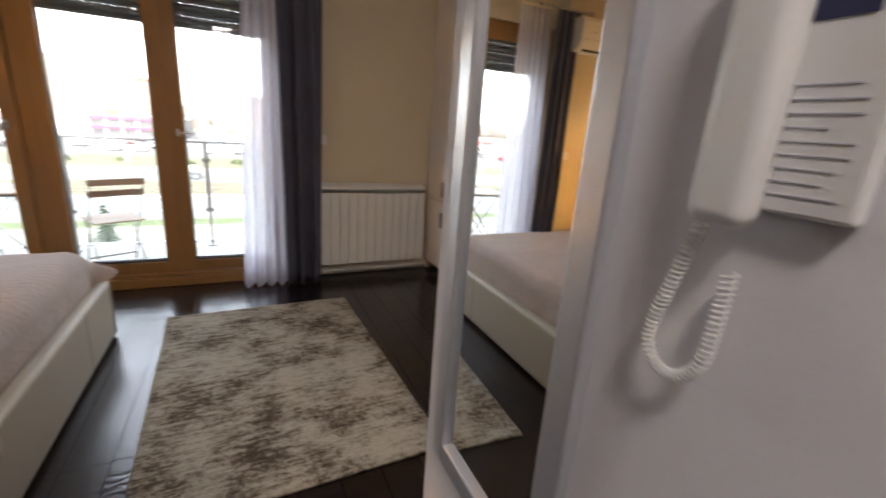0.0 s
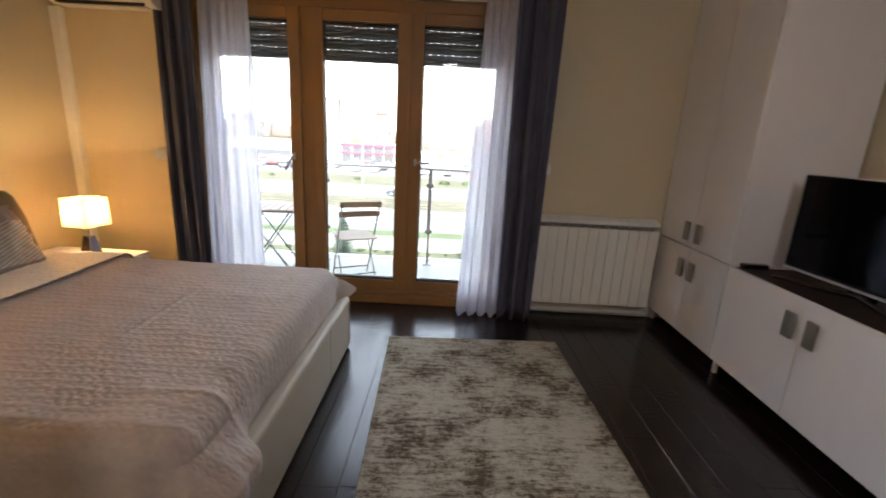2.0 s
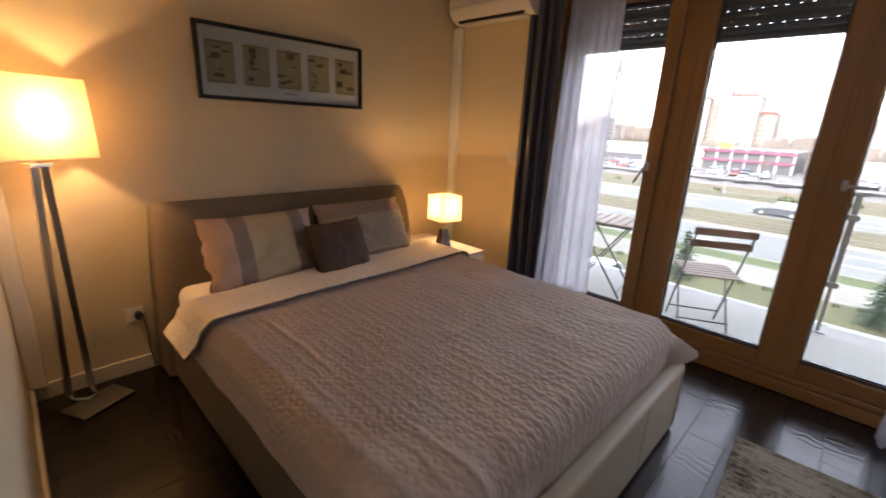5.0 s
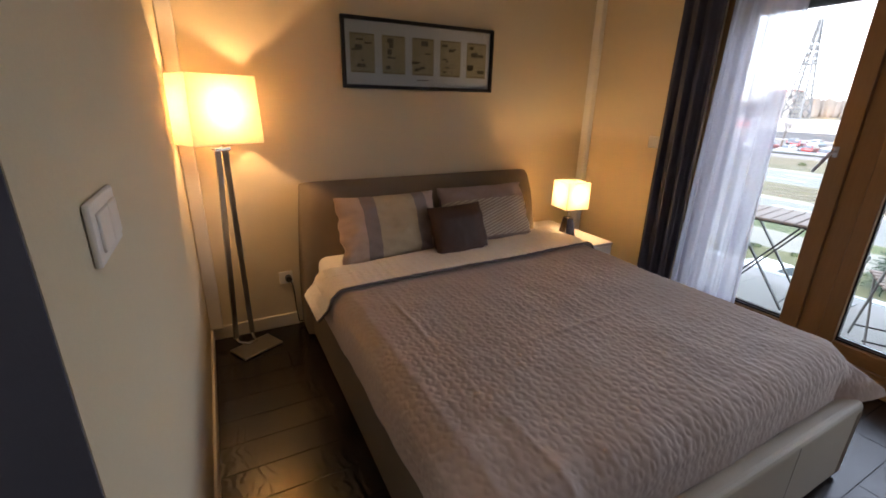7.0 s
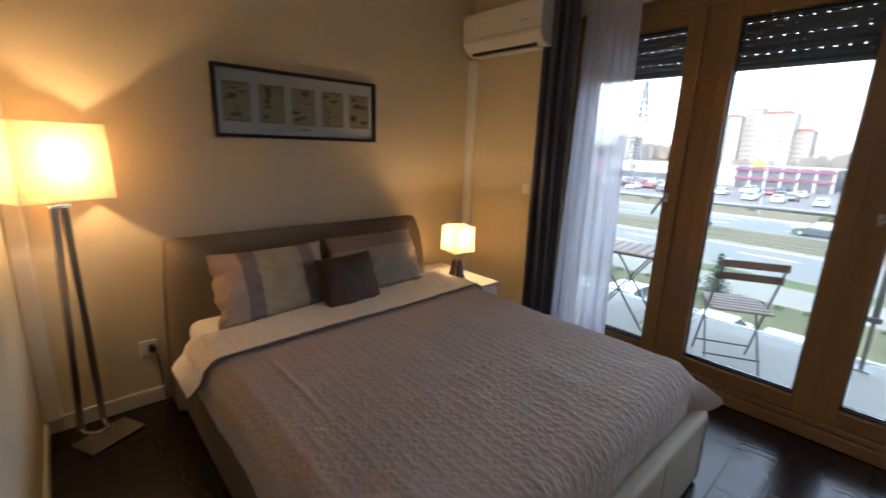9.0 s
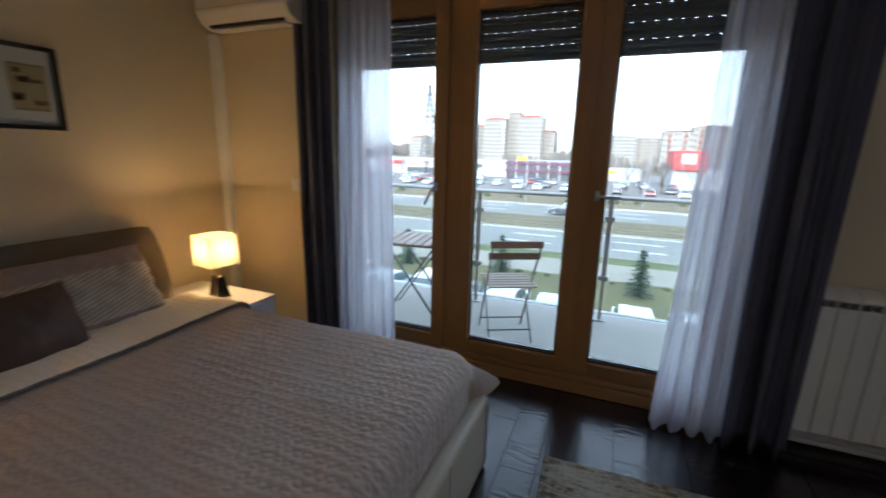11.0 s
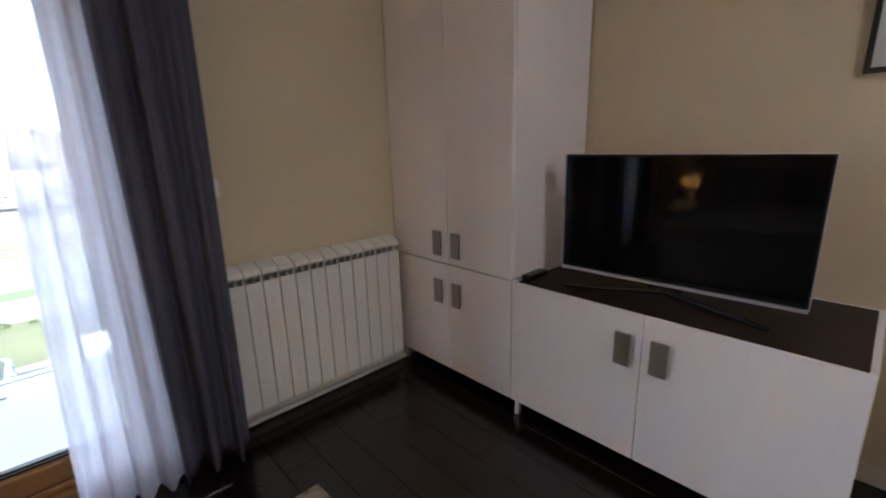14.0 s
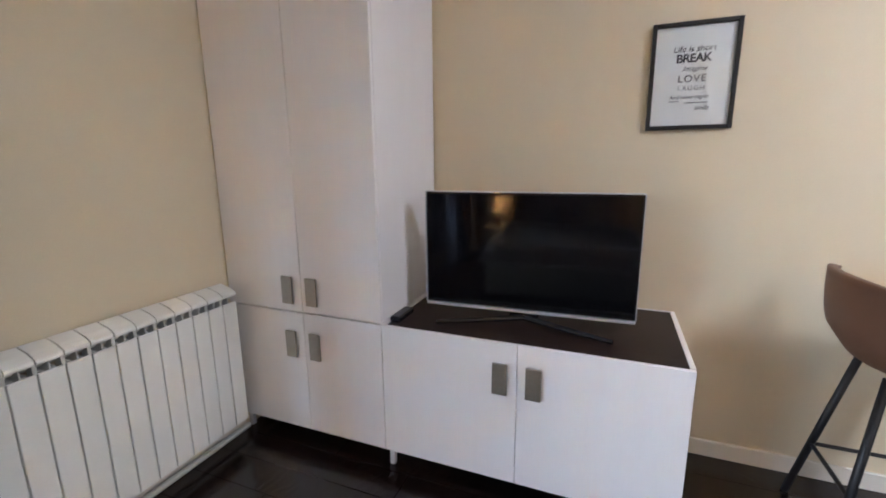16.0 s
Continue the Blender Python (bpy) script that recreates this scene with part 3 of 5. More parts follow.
def quilt():
    q = thing("bedspread", "mauve quilted bedspread with its cream underside folded back", "bedspread")
    x0, x1, y0, y1 = -2.37, QX + 0.26, QS - 0.235, QN + 0.235

    def cover(u, v):
        a = x0 + 0.22 * (1 - v)
        px, py = a + (x1 + 0.13 * max(0.0, 1 - v * 2.5) - a) * u, y0 + (y1 - y0) * v
        return drape(px, py, 0.007 + 0.0038 * stitched(px, py) + creased(px, py))

    ob = part("cover", sheet(B(), 400, 420, cover), QUILT, q, smooth=True)
    mod = ob.modifiers.new("thickness", "SOLIDIFY")
    mod.thickness, mod.offset = 0.008, 0

    # the turned-down strip: its edge runs a little askew and swings out at the near corner
    def fold(u, v):
        py = y0 + 0.01 + (y1 - y0 - 0.01) * v
        edge = -1.955 + 0.06 * (1 - v)
        if py < QS:
            edge -= 0.05 * ((QS - py) / 0.235) ** 2
        start = -2.365 + 0.22 * (1 - v) - (0.10 * ((QS - py) / 0.2) if py < QS else 0)
        px = start + (edge - start) * u
        return drape(px, py, 0.028 + 0.005 * stitched(px, py), 0.55)

    ob = part("turned_strip", sheet(B(), 64, 330, fold), QUILTBACK, q, "cream quilted underside", smooth=True)
    thick(ob, 0.010)
    part("binding", tube(B(), [fold(1.0, k / 120) for k in range(121)], 0.0065, 6), BINDING, q, smooth=True)
    return q


quilt()


def pillow(name, w, h, t, material, label, at, tilt, rz, seed, category="pillow"):
    """A stuffed cushion standing on its long edge: w along its x, h upwards."""
    bm = B()
    N = 34

    def shape(side):
        def f(u, v):
            a, b = 2 * u - 1, 2 * v - 1
            e = max(0.0, (1 - abs(a) ** 2.6) * (1 - abs(b) ** 2.6))
            x = a * w / 2 * (1 - 0.06 * (1 - b * b) * 0.5) + 0.016 * (w / 0.6) * abs(a) ** 6 * noise.noise((b * 4.0 + seed, a, 0.5))
            z = b * h / 2 * (1 - 0.10 * (1 - a * a) * 0.5)
            y = side * (t / 2 * e ** 0.45 + 0.004) + (w / 0.6) ** 2 * (0.018 * noise.noise((a * 2.5 + seed, b * 2.5, side * 0.7)) + 0.009 * noise.noise((a * 6 + seed, b * 6, side)) + 0.005 * noise.noise((a * 5 + b * 9 + seed, b * 4 - a * 9, side)) * (0.3 + abs(a)))
            return (x, y, z)

        return f

    sheet(bm, N, N, shape(1))
    sheet(bm, N, N, shape(-1))
    bmesh.ops.remove_doubles(bm, verts=bm.verts[:], dist=0.0105)
    ob = part(name, bm, material, None, smooth=True)
    ob.matrix_basis = pose(*at, tilt, 0, rz)
    return tagged(ob, label, category, "pillows on the bed")


CREAM, MAUVE, ROSE = (0.54, 0.42, 0.26), (0.25, 0.185, 0.17), (0.60, 0.42, 0.33)
P1 = banded("striped_pillowcase", [(0.0, ROSE), (0.33, MAUVE), (0.41, CREAM), (0.64, MAUVE), (0.72, ROSE)])
P2 = banded("lined_pillowcase", [(0.0, MAUVE), (0.345, (0.36, 0.30, 0.25)), (0.585, (0.34, 0.25, 0.23))], axis=2, lines=(0.345, 0.585))
pillow("pillow", 0.60, 0.385, 0.17, P1, "plump pillow with rose, mauve and cream bands", (-2.35, 1.885, 0.695), -26, 90, 1.0)
pillow("pillow", 0.64, 0.39, 0.17, P2, "mauve pillow with a panel of fine slanting lines", (-2.365, 2.545, 0.70), -26, 90, 4.0)
pillow("cushion", 0.37, 0.31, 0.13, BROWNSATIN, "small dark brown satin cushion", (-2.215, 2.26, 0.665), -24, 96, 7.0, "cushion")


# ---- rug ----
bm = sheet(B(), 24, 240, lambda u, v: (-0.585 + 1.17 * u, -0.875 + 1.75 * v, 0.012 + 0.002 * noise.noise((u * 5, v * 7, 0)) + 0.005 * math.exp(-(((v - 0.40 - 0.012 * u) / 0.006) ** 2)) * (1.1 - u)))
rug = solo("rug", bm, RUG, "distressed cream and brown low-pile rug on the plank floor", "rug", (0.31, 2.37, 0), 2.4, smooth=True)
mod = rug.modifiers.new("thickness", "SOLIDIFY")
mod.thickness, mod.offset = 0.010, -1

# ---- cabinets ----
UX, UY0, UYM, UY1 = 1.78, 1.79, 2.99, 3.864


def pull(parent, y, z):
    bm = box(B(), UX - 0.040, UX - 0.030, y - 0.030, y + 0.030, z - 0.066, z + 0.066, 0.003)
    box(bm, UX - 0.032, UX - 0.018, y - 0.010, y + 0.010, z + 0.035, z + 0.055)
    box(bm, UX - 0.032, UX - 0.018, y - 0.010, y + 0.010, z - 0.055, z - 0.035)
    part("handle", bm, NICKEL, parent, "satin nickel plate handle")


def cabinet(name, label, y0, y1, z0, z1, split, handles, legs, top=None):
    c = thing(name, label, "cabinet")
    t = 0.018
    back = XE - 0.02
    part("side_panel", box(B(), UX, back, y0, y0 + t, z0, z1, 0.001, 1), MELAMINE, c)
    part("side_panel", box(B(), UX, back, y1 - t, y1, z0, z1, 0.001, 1), MELAMINE, c)
    part("bottom_panel", box(B(), UX, back, y0 + t, y1 - t, z0, z0 + t), MELAMINE, c)
    part("back_panel", box(B(), back - 0.006, back, y0 + t, y1 - t, z0 + t, z1), MELAMINE, c)
    if not top:
        part("top_panel", box(B(), UX, back, y0 + t, y1 - t, z1 - t, z1 - 0.001), MELAMINE, c)
    for k, (a, b) in enumerate(((y0, split), (split, y1))):
        d = part("cabinet_door", box(B(), UX - 0.019, UX - 0.001, a + 0.0015, b - 0.0015, z0 + 0.002, z1 - 0.003, 0.0015, 1), MELAMINE, c)
        hz = handles[0]
        pull(d, split + (-1 if k == 0 else 1) * handles[1], hz)
    if top:
        part("top_panel", box(B(), UX, back - 0.006, y0 + t, y1 - t, z1 - 0.035, z1 - 0.004, 0.001, 1), WENGE, c, "dark wenge top")
    for y in legs:
        for x in (UX + 0.03, back - 0.06):
            part("leg", box(B(), x - 0.013, x + 0.013, y - 0.013, y + 0.013, 0, z0 - 0.001, 0.003, 1), MELAMINE, c)
    return c


cabinet("tv_cabinet", "low white cabinet with a dark wenge top and two doors", UY0, UYM - 0.001, 0.10, 0.712, 2.392, (0.565, 0.066), (UY0 + 0.05, UYM - 0.012), top=True)
cabinet("base_cabinet", "white two-door base cabinet on short legs", UYM + 0.001, UY1, 0.10, 0.712, 3.408, (0.555, 0.068), (UY1 - 0.016,))
cabinet("tall_cabinet", "tall white two-door cabinet reaching up the wall", UYM + 0.001, UY1, 0.716, 2.50, 3.408, (0.823, 0.068), ())


def television():
    tv = thing("television", "black flat television with a thin silver edge, switched off", "television", (2.012, 2.42, 0.7085), rz=2.6)
    w, z0, z1 = 0.447, 0.058, 0.565
    part("housing", box(B(), -0.004, 0.035, -w, w, z0, z1, 0.006), GLOSSBLACK, tv)
    part("screen", box(B(), -0.0075, -0.004, -w + 0.008, w - 0.008, z0 + 0.014, z1 - 0.008, 0.001, 1), SCREEN, tv)
    part("edge", box(B(), -0.012, 0.01, -w, w, z0 - 0.012, z0, 0.002), SATIN, tv, "silver lower edge")
    bm = B()
    for q in ((-w - 0.003, -w, z0, z1), (w, w + 0.003, z0, z1), (-w, w, z1, z1 + 0.004)):
        box(bm, -0.008, 0.02, q[0], q[1], q[2], q[3])
    part("rim", bm, SATIN, tv, "thin silver rim")
    bm = B()
    tube(bm, [(-0.13, -0.36, 0.010), (-0.07, -0.2, 0.013), (-0.005, 0, 0.026), (-0.07, 0.2, 0.013), (-0.13, 0.36, 0.010)], [0.009, 0.012, 0.015, 0.012, 0.009], 8)
    box(bm, -0.005, 0.03, -0.06, 0.06, 0.016, z0, 0.004)
    part("stand", bm, GLOSSBLACK, tv, smooth=False)


television()
solo("remote_box", box(B(), 1.81, 1.96, 2.925, 2.972, 0.7085, 0.737, 0.007), GLOSSBLACK, "small black set-top box on the dark cabinet top", "set-top box")


# ---- radiator ----
def radiator():
    r = thing("radiator", "white aluminium column radiator below the wall", "radiator")
    n, x0, pitch = 12, 0.765, 0.0782
    front = box(B(), 0.0022, pitch - 0.0022, 3.755, 3.766, 0.122, 0.750, 0.003)
    first = part("section", front, ENAMEL, r)
    first.location = (x0, 0, 0)
    bm = B()
    prof = [(3.770, 0.778), (3.756, 0.780), (3.753, 0.787), (3.756, 0.797), (3.768, 0.806), (3.79, 0.816), (3.845, 0.830), (3.848, 0.818), (3.79, 0.800)]
    ends = [[bm.verts.new((x, y, z)) for y, z in prof] for x in (0.0022, pitch - 0.0022)]
    for i in range(len(prof)):
        k = (i + 1) % len(prof)
        bm.faces.new((ends[0][i], ends[0][k], ends[1][k], ends[1][i]))
    bm.faces.new(ends[0])
    bm.faces.new(ends[1][::-1])
    cap = part("top_cap", bm, ENAMEL, r)
    cap.location = (x0, 0, 0)
    # core and headers in a darker grey than the white fronts
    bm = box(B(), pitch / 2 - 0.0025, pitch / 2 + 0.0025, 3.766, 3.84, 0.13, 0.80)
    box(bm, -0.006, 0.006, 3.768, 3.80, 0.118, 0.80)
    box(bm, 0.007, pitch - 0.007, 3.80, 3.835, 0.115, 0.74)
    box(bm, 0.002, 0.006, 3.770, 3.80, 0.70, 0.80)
    core = part("core", bm, MIDGREY, r)
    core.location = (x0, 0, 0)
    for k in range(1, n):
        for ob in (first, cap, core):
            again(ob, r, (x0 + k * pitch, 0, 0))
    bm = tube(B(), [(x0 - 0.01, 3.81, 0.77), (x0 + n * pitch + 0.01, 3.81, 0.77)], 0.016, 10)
    part("header", bm, MIDGREY, r)
    part("header", tube(B(), [(x0 + 0.01, 3.81, 0.19), (x0 + n * pitch - 0.01, 3.81, 0.19)], 0.016, 10), MIDGREY, r)
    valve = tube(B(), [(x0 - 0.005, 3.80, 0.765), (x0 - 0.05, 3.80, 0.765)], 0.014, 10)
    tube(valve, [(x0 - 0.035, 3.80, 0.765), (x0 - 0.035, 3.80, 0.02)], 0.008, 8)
    part("valve", valve, MIDGREY, r)
    for x in (x0 + 0.12, x0 + n * pitch - 0.12):
        part("bracket", box(B(), x - 0.012, x + 0.012, 3.83, YN, 0.70, 0.73), ENAMEL, r)
    # pipe grey instead of white: the shade under the panels put into its colour
    pipe = tube(B(), [(x0 - 0.035, 3.80, 0.05), (1.74, 3.80, 0.05)], 0.014, 10)
    part("pipe", pipe, MIDGREY, r)


radiator()


# ---- pictures ----
def picture_frame(name, label, w, h, border, depth, at, rz):
    """A frame lying in the local xz plane that faces local -y, with its mount and glass."""
    f = thing(name, label, "picture", at, rz)
    bm = B()
    for q in ((-w / 2, -w / 2 + border, -h / 2, h / 2), (w / 2 - border, w / 2, -h / 2, h / 2), (-w / 2 + border, w / 2 - border, -h / 2, -h / 2 + border), (-w / 2 + border, w / 2 - border, h / 2 - border, h / 2)):
        box(bm, q[0], q[1], -depth, -0.001, q[2], q[3], 0.002, 1)
    part("frame", bm, BLACK, f)
    part("mount", box(B(), -w / 2 + border, w / 2 - border, -0.010, -0.003, -h / 2 + border, h / 2 - border), MAT, f)
    g = part("glass", box(B(), -w / 2 + border, w / 2 - border, -0.0165, -0.0145, -h / 2 + border, h / 2 - border), PICGLASS, f)
    g.visible_shadow = False
    return f


wide = picture_frame("wide_picture", "wide black-framed picture of five sepia prints above the bed", 1.015, 0.38, 0.02, 0.026, (XW + 0.001, 2.262, 1.635), 90)
rnd = random.Random(4)
for k in range(5):
    x = -0.385 + k * 0.1925
    pr = part("print", box(B(), x - 0.073, x + 0.073, -0.0115, -0.0100, -0.105, 0.105), SEPIA, wide, "sepia architectural print")
    for _ in range(7):
        bm = B()
        a, z = x + rnd.uniform(-0.05, 0.045), rnd.uniform(-0.09, 0.08)
        box(bm, a - rnd.uniform(0.004, 0.03), a + rnd.uniform(0.004, 0.022), -0.0121, -0.0116, z, z + rnd.uniform(0.004, 0.03))
        part("drawn_shape", bm, SEPIADARK, pr)
    for zz in (-0.1, 0.098):
        part("border_line", box(B(), x - 0.066, x + 0.066, -0.0121, -0.0116, zz, zz + 0.003), SEPIADARK, pr)
part("caption", box(B(), -0.04, 0.04, -0.0115, -0.0100, -0.135, -0.130), SEPIADARK, wide)


def words(text, size, parent, at, slant=0.0, spread=1.0, bold=0.0):
    cu = bpy.data.curves.new("words", "FONT")
    cu.body, cu.size, cu.align_x, cu.shear, cu.space_character, cu.offset, cu.extrude = text, size, "CENTER", slant, spread, bold, 0.0004
    tmp = new("words", cu)
    me = bpy.data.meshes.new_from_object(tmp.evaluated_get(bpy.context.evaluated_depsgraph_get()))
    bpy.data.objects.remove(tmp)
    me.materials.clear()
    me.materials.append(INK)
    ob = new("lettering", me)
    ob.parent = parent
    ob.matrix_basis = pose(*at, 90, 0, 0)
    return ob


quote = picture_frame("quote_picture", "black-framed print of a short motto in dark lettering", 0.325, 0.43, 0.017, 0.022, (XE - 0.001, 1.815, 1.745), -90)
paper = part("paper", box(B(), -0.088, 0.088, -0.0112, -0.0100, -0.125, 0.135), MAT, quote)
words("Life is short", 0.033, quote, (0.0, -0.0125, 0.098), 0.1, 1.0)
words("BREAK", 0.046, quote, (0.0, -0.0125, 0.057), 0, 0.92, 0.0012)
words("Imagine", 0.028, quote, (0.006, -0.0125, 0.022), 0.5, 1.05)
words("LOVE", 0.040, quote, (0.0, -0.0125, -0.022), 0, 1.15)
words("LAUGH", 0.025, quote, (0.0, -0.0125, -0.055), 0, 1.35)
words("And never regret", 0.021, quote, (-0.005, -0.0125, -0.089), 0.15)
words("smile", 0.026, quote, (0.045, -0.0125, -0.136), 0.4)
for q in ((-0.02, 0.065, -0.1075, -0.104), (-0.08, -0.04, -0.1, -0.097)):
    part("script_line", box(B(), q[0], q[1], -0.0118, -0.0113, q[2], q[3]), INK, quote)


# ---- lamps ----
def shade(bm, w, d, z0, z1, taper):
    """Four thin walls of a box shade, narrower at the top."""
    rings = []
    for z, k in ((z0, 1.0), (z1, taper)):
        rings.append([bm.verts.new((sx * w / 2 * k, sy * d / 2 * k, z)) for sx, sy in ((-1, -1), (1, -1), (1, 1), (-1, 1))])
    for i in range(4):
        bm.faces.new((rings[0][i], rings[0][(i + 1) % 4], rings[1][(i + 1) % 4], rings[1][i]))
    return bm


def rim(w, d, z, r=0.003):
    p = [(sx * w / 2, sy * d / 2, z) for sx, sy in ((-1, -1), (1, -1), (1, 1), (-1, 1))]
    bm = B()
    for i in range(4):
        tube(bm, [p[i], p[(i + 1) % 4]], r, 6)
    return bm


def bulb(parent, z, y=0.0):
    bm = B()
    bmesh.ops.create_uvsphere(bm, u_segments=14, v_segments=10, radius=0.012, matrix=Matrix.Translation((0, y, z)))
    part("bulb", bm, BULB, parent, "lit warm bulb", smooth=True)


LX, LY = -2.32, 3.22
NS = 0.48
nl = thing("table_lamp", "small table lamp with a lit cream shade on chrome", "lamp", (LX, LY, NS), rz=-8)
part("foot", box(B(), -0.05, 0.05, -0.05, 0.05, 0, 0.012, 0.003), CHROME, nl)
bm = B()
bmesh.ops.create_cone(bm, cap_ends=True, segments=4, radius1=0.062, radius2=0.036, depth=0.13, matrix=Matrix.Translation((0, 0, 0.077)) @ Matrix.Rotation(radians(45), 4, "Z"))
bmesh.ops.bevel(bm, geom=bm.edges[:], offset=0.004, segments=1, affect="EDGES")
part("body", bm, SMOKED, nl, "smoked chrome body")
part("stem", tube(B(), [(0, 0, 0.14), (0, 0, 0.27)], 0.008, 8), CHROME, nl)
thick(part("shade", shade(B(), 0.18, 0.18, 0.212, 0.395, 0.97), SHADE, nl, "lit cream linen shade"), 0.002)
part("rim", rim(0.18, 0.18, 0.213, 0.002), SHEET, nl)
bulb(nl, 0.32)
lamp("table_lamp_light", "POINT", pose(LX, LY, NS + 0.32), 1.5, (1.0, 0.65, 0.27), radius=0.02)

FLX, FLY = -2.54, 1.12
fl = thing("floor_lamp", "floor lamp with a lit oblong cream shade on two steel bars", "floor lamp", (FLX, FLY, 0), rz=27)
part("base", box(B(), -0.08, 0.075, -0.125, 0.115, 0.002, 0.012, 0.002), STEEL, fl, "brushed steel plate")
for s in (-1, 1):
    part("leg", bar(B(), (-0.115, s * 0.05 - 0.01, 0.045), (0.0, s * 0.018 - 0.05, 1.135), 0.028, 0.012), STEEL, fl, "flat brushed steel bar")
bm = tube(B(), [(-0.115, -0.06, 0.05), (-0.10, -0.055, 0.022), (-0.05, -0.02, 0.017), (-0.05, 0.02, 0.017), (-0.10, 0.035, 0.022), (-0.115, 0.04, 0.05)], 0.009, 8)
part("bow", bm, CHROME, fl, smooth=True)
part("cap", box(B(), -0.02, 0.02, -0.09, -0.01, 1.13, 1.145, 0.003), CHROME, fl)
part("stem", tube(B(), [(0, -0.05, 1.14), (0, -0.05, 1.30)], 0.008, 8), CHROME, fl)
ob = thick(part("shade", shade(B(), 0.20, 0.345, 1.165, 1.475, 0.94), SHADE, fl, "lit cream linen shade"), 0.002)
ob.location = (0, -0.05, 0)
part("rim", rim(0.20, 0.345, 1.166, 0.002), SHEET, fl).location = (0, -0.05, 0)
bulb(fl, 1.33, -0.05)
lamp("floor_lamp_light", "POINT", pose(FLX + 0.023, FLY - 0.045, 1.33), 3.8, (1.0, 0.62, 0.26), radius=0.016)


# ---- nightstand ----
def nightstand():
    n = thing("nightstand", "white nightstand with a drawer beside the bed", "nightstand")
    x0, x1, y0, y1 = -2.725, -2.07, 3.10, 3.42
    body = box(B(), x0, x1 - 0.02, y0 + 0.004, y1 - 0.004, 0.03, NS - 0.022, 0.002, 1)
    part("body", body, MELAMINE, n)
    part("top", box(B(), x0, x1, y0, y1, NS - 0.02, NS - 0.0005, 0.003), MELAMINE, n)
    for z0, z1 in ((0.04, 0.225), (0.23, NS - 0.024)):
        part("drawer_front", box(B(), x1 - 0.019, x1 - 0.002, y0 + 0.006, y1 - 0.006, z0, z1, 0.002, 1), MELAMINE, n)
    for x in (x0 + 0.04, x1 - 0.06):
        for y in (y0 + 0.04, y1 - 0.04):
            part("leg", box(B(), x - 0.015, x + 0.015, y - 0.015, y + 0.015, 0, 0.032), MELAMINE, n)


nightstand()


# ---- air conditioner ----
def air_conditioner():
    a = thing("air_conditioner", "white wall air conditioner above the nightstand", "air conditioner", (0, 0, 0.058))
    x0, x1, yb = -2.66, -1.95, 3.709
    prof = [(yb, 2.055), (yb - 0.10, 2.045), (yb - 0.165, 2.075), (yb - 0.195, 2.125), (yb - 0.20, 2.29), (yb - 0.185, 2.325), (yb - 0.15, 2.335), (yb, 2.335)]
    bm = B()
    ends = [[bm.verts.new((x, y, z)) for y, z in prof] for x in (x0, x1)]
    for i in range(len(prof)):
        k = (i + 1) % len(prof)
        bm.faces.new((ends[0][i], ends[0][k], ends[1][k], ends[1][i]))
    bm.faces.new(ends[0])
    bm.faces.new(ends[1][::-1])
    soften(part("housing", bm, ACWHITE, a), 0.012, 3)
    part("vent_slot", box(B(), x0 + 0.06, x1 - 0.06, yb - 0.148, yb - 0.134, 2.047, 2.066, 0.004, 1, None), BLACK, a, "dark air outlet")
    part("louvre", box(B(), x0 + 0.055, x1 - 0.055, yb - 0.127, yb - 0.05, 2.038, 2.047, 0.003), PLASTIC, a)
    part("front_seam", box(B(), x0 + 0.004, x1 - 0.004, yb - 0.2015, yb - 0.19, 2.142, 2.145), MIDGREY, a)
    part("label", box(B(), x1 - 0.16, x1 - 0.10, yb - 0.2012, yb - 0.195, 2.20, 2.21), MIDGREY, a)


air_conditioner()
solo("pipe_cover", box(B(), XW + 0.003, XW + 0.072, 3.66, 3.708, 0.0, 2.105, 0.006), PLASTIC, "white plastic pipe cover running down the corner", "pipe cover")
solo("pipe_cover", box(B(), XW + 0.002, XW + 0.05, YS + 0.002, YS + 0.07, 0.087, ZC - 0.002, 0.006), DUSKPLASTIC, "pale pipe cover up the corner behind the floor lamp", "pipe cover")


# ---- switches and sockets ----
def switch_plate(name, label, at, rz, w, h, rockers):
    s = thing(name, label, "switch", at, rz)
    part("plate", box(B(), -w / 2, w / 2, -0.010, -0.0005, -h / 2, h / 2, 0.004), PLASTIC, s)
    pitch = (w - 0.034) / max(1, rockers)
    for k in range(rockers):
        x = -w / 2 + 0.017 + k * pitch
        part("rocker", box(B(), x + 0.001, x + pitch - 0.001, -0.0145, -0.009, -h / 2 + 0.016, h / 2 - 0.016, 0.002), PLASTIC, s)
    return s


switch_plate("light_switch", "white double light switch on the cream wall", (-0.868, YS + 0.0005, 1.202), 180, 0.155, 0.085, 2)
switch_plate("light_switch", "white light switch beside the dark curtain", (-2.10, 3.7095, 1.15), 0, 0.08, 0.08, 1)
switch_plate("light_switch", "white light switch beside the dark curtain", (0.79, YN - 0.0005, 1.175), 0, 0.08, 0.08, 1)
so = thing("wall_socket", "white wall socket with a black plug in it", "socket", (XW + 0.0005, 1.335, 0.33), rz=90)
part("plate", box(B(), -0.04, 0.04, -0.010, -0.0005, -0.04, 0.04, 0.004), PLASTIC, so)
part("plug", tube(B(), [(0.012, -0.009, 0), (0.012, -0.05, 0)], 0.019, 12), BLACK, so, "black plug")
bm = tube(B(), [(0.012, -0.05, 0.0), (0.028, -0.062, -0.03), (0.036, -0.05, -0.10), (0.04, -0.03, -0.20), (0.05, -0.03, -0.30), (0.14, -0.02, -0.325)], 0.0035, 6)
part("cord", bm, BLACK, so, smooth=True)


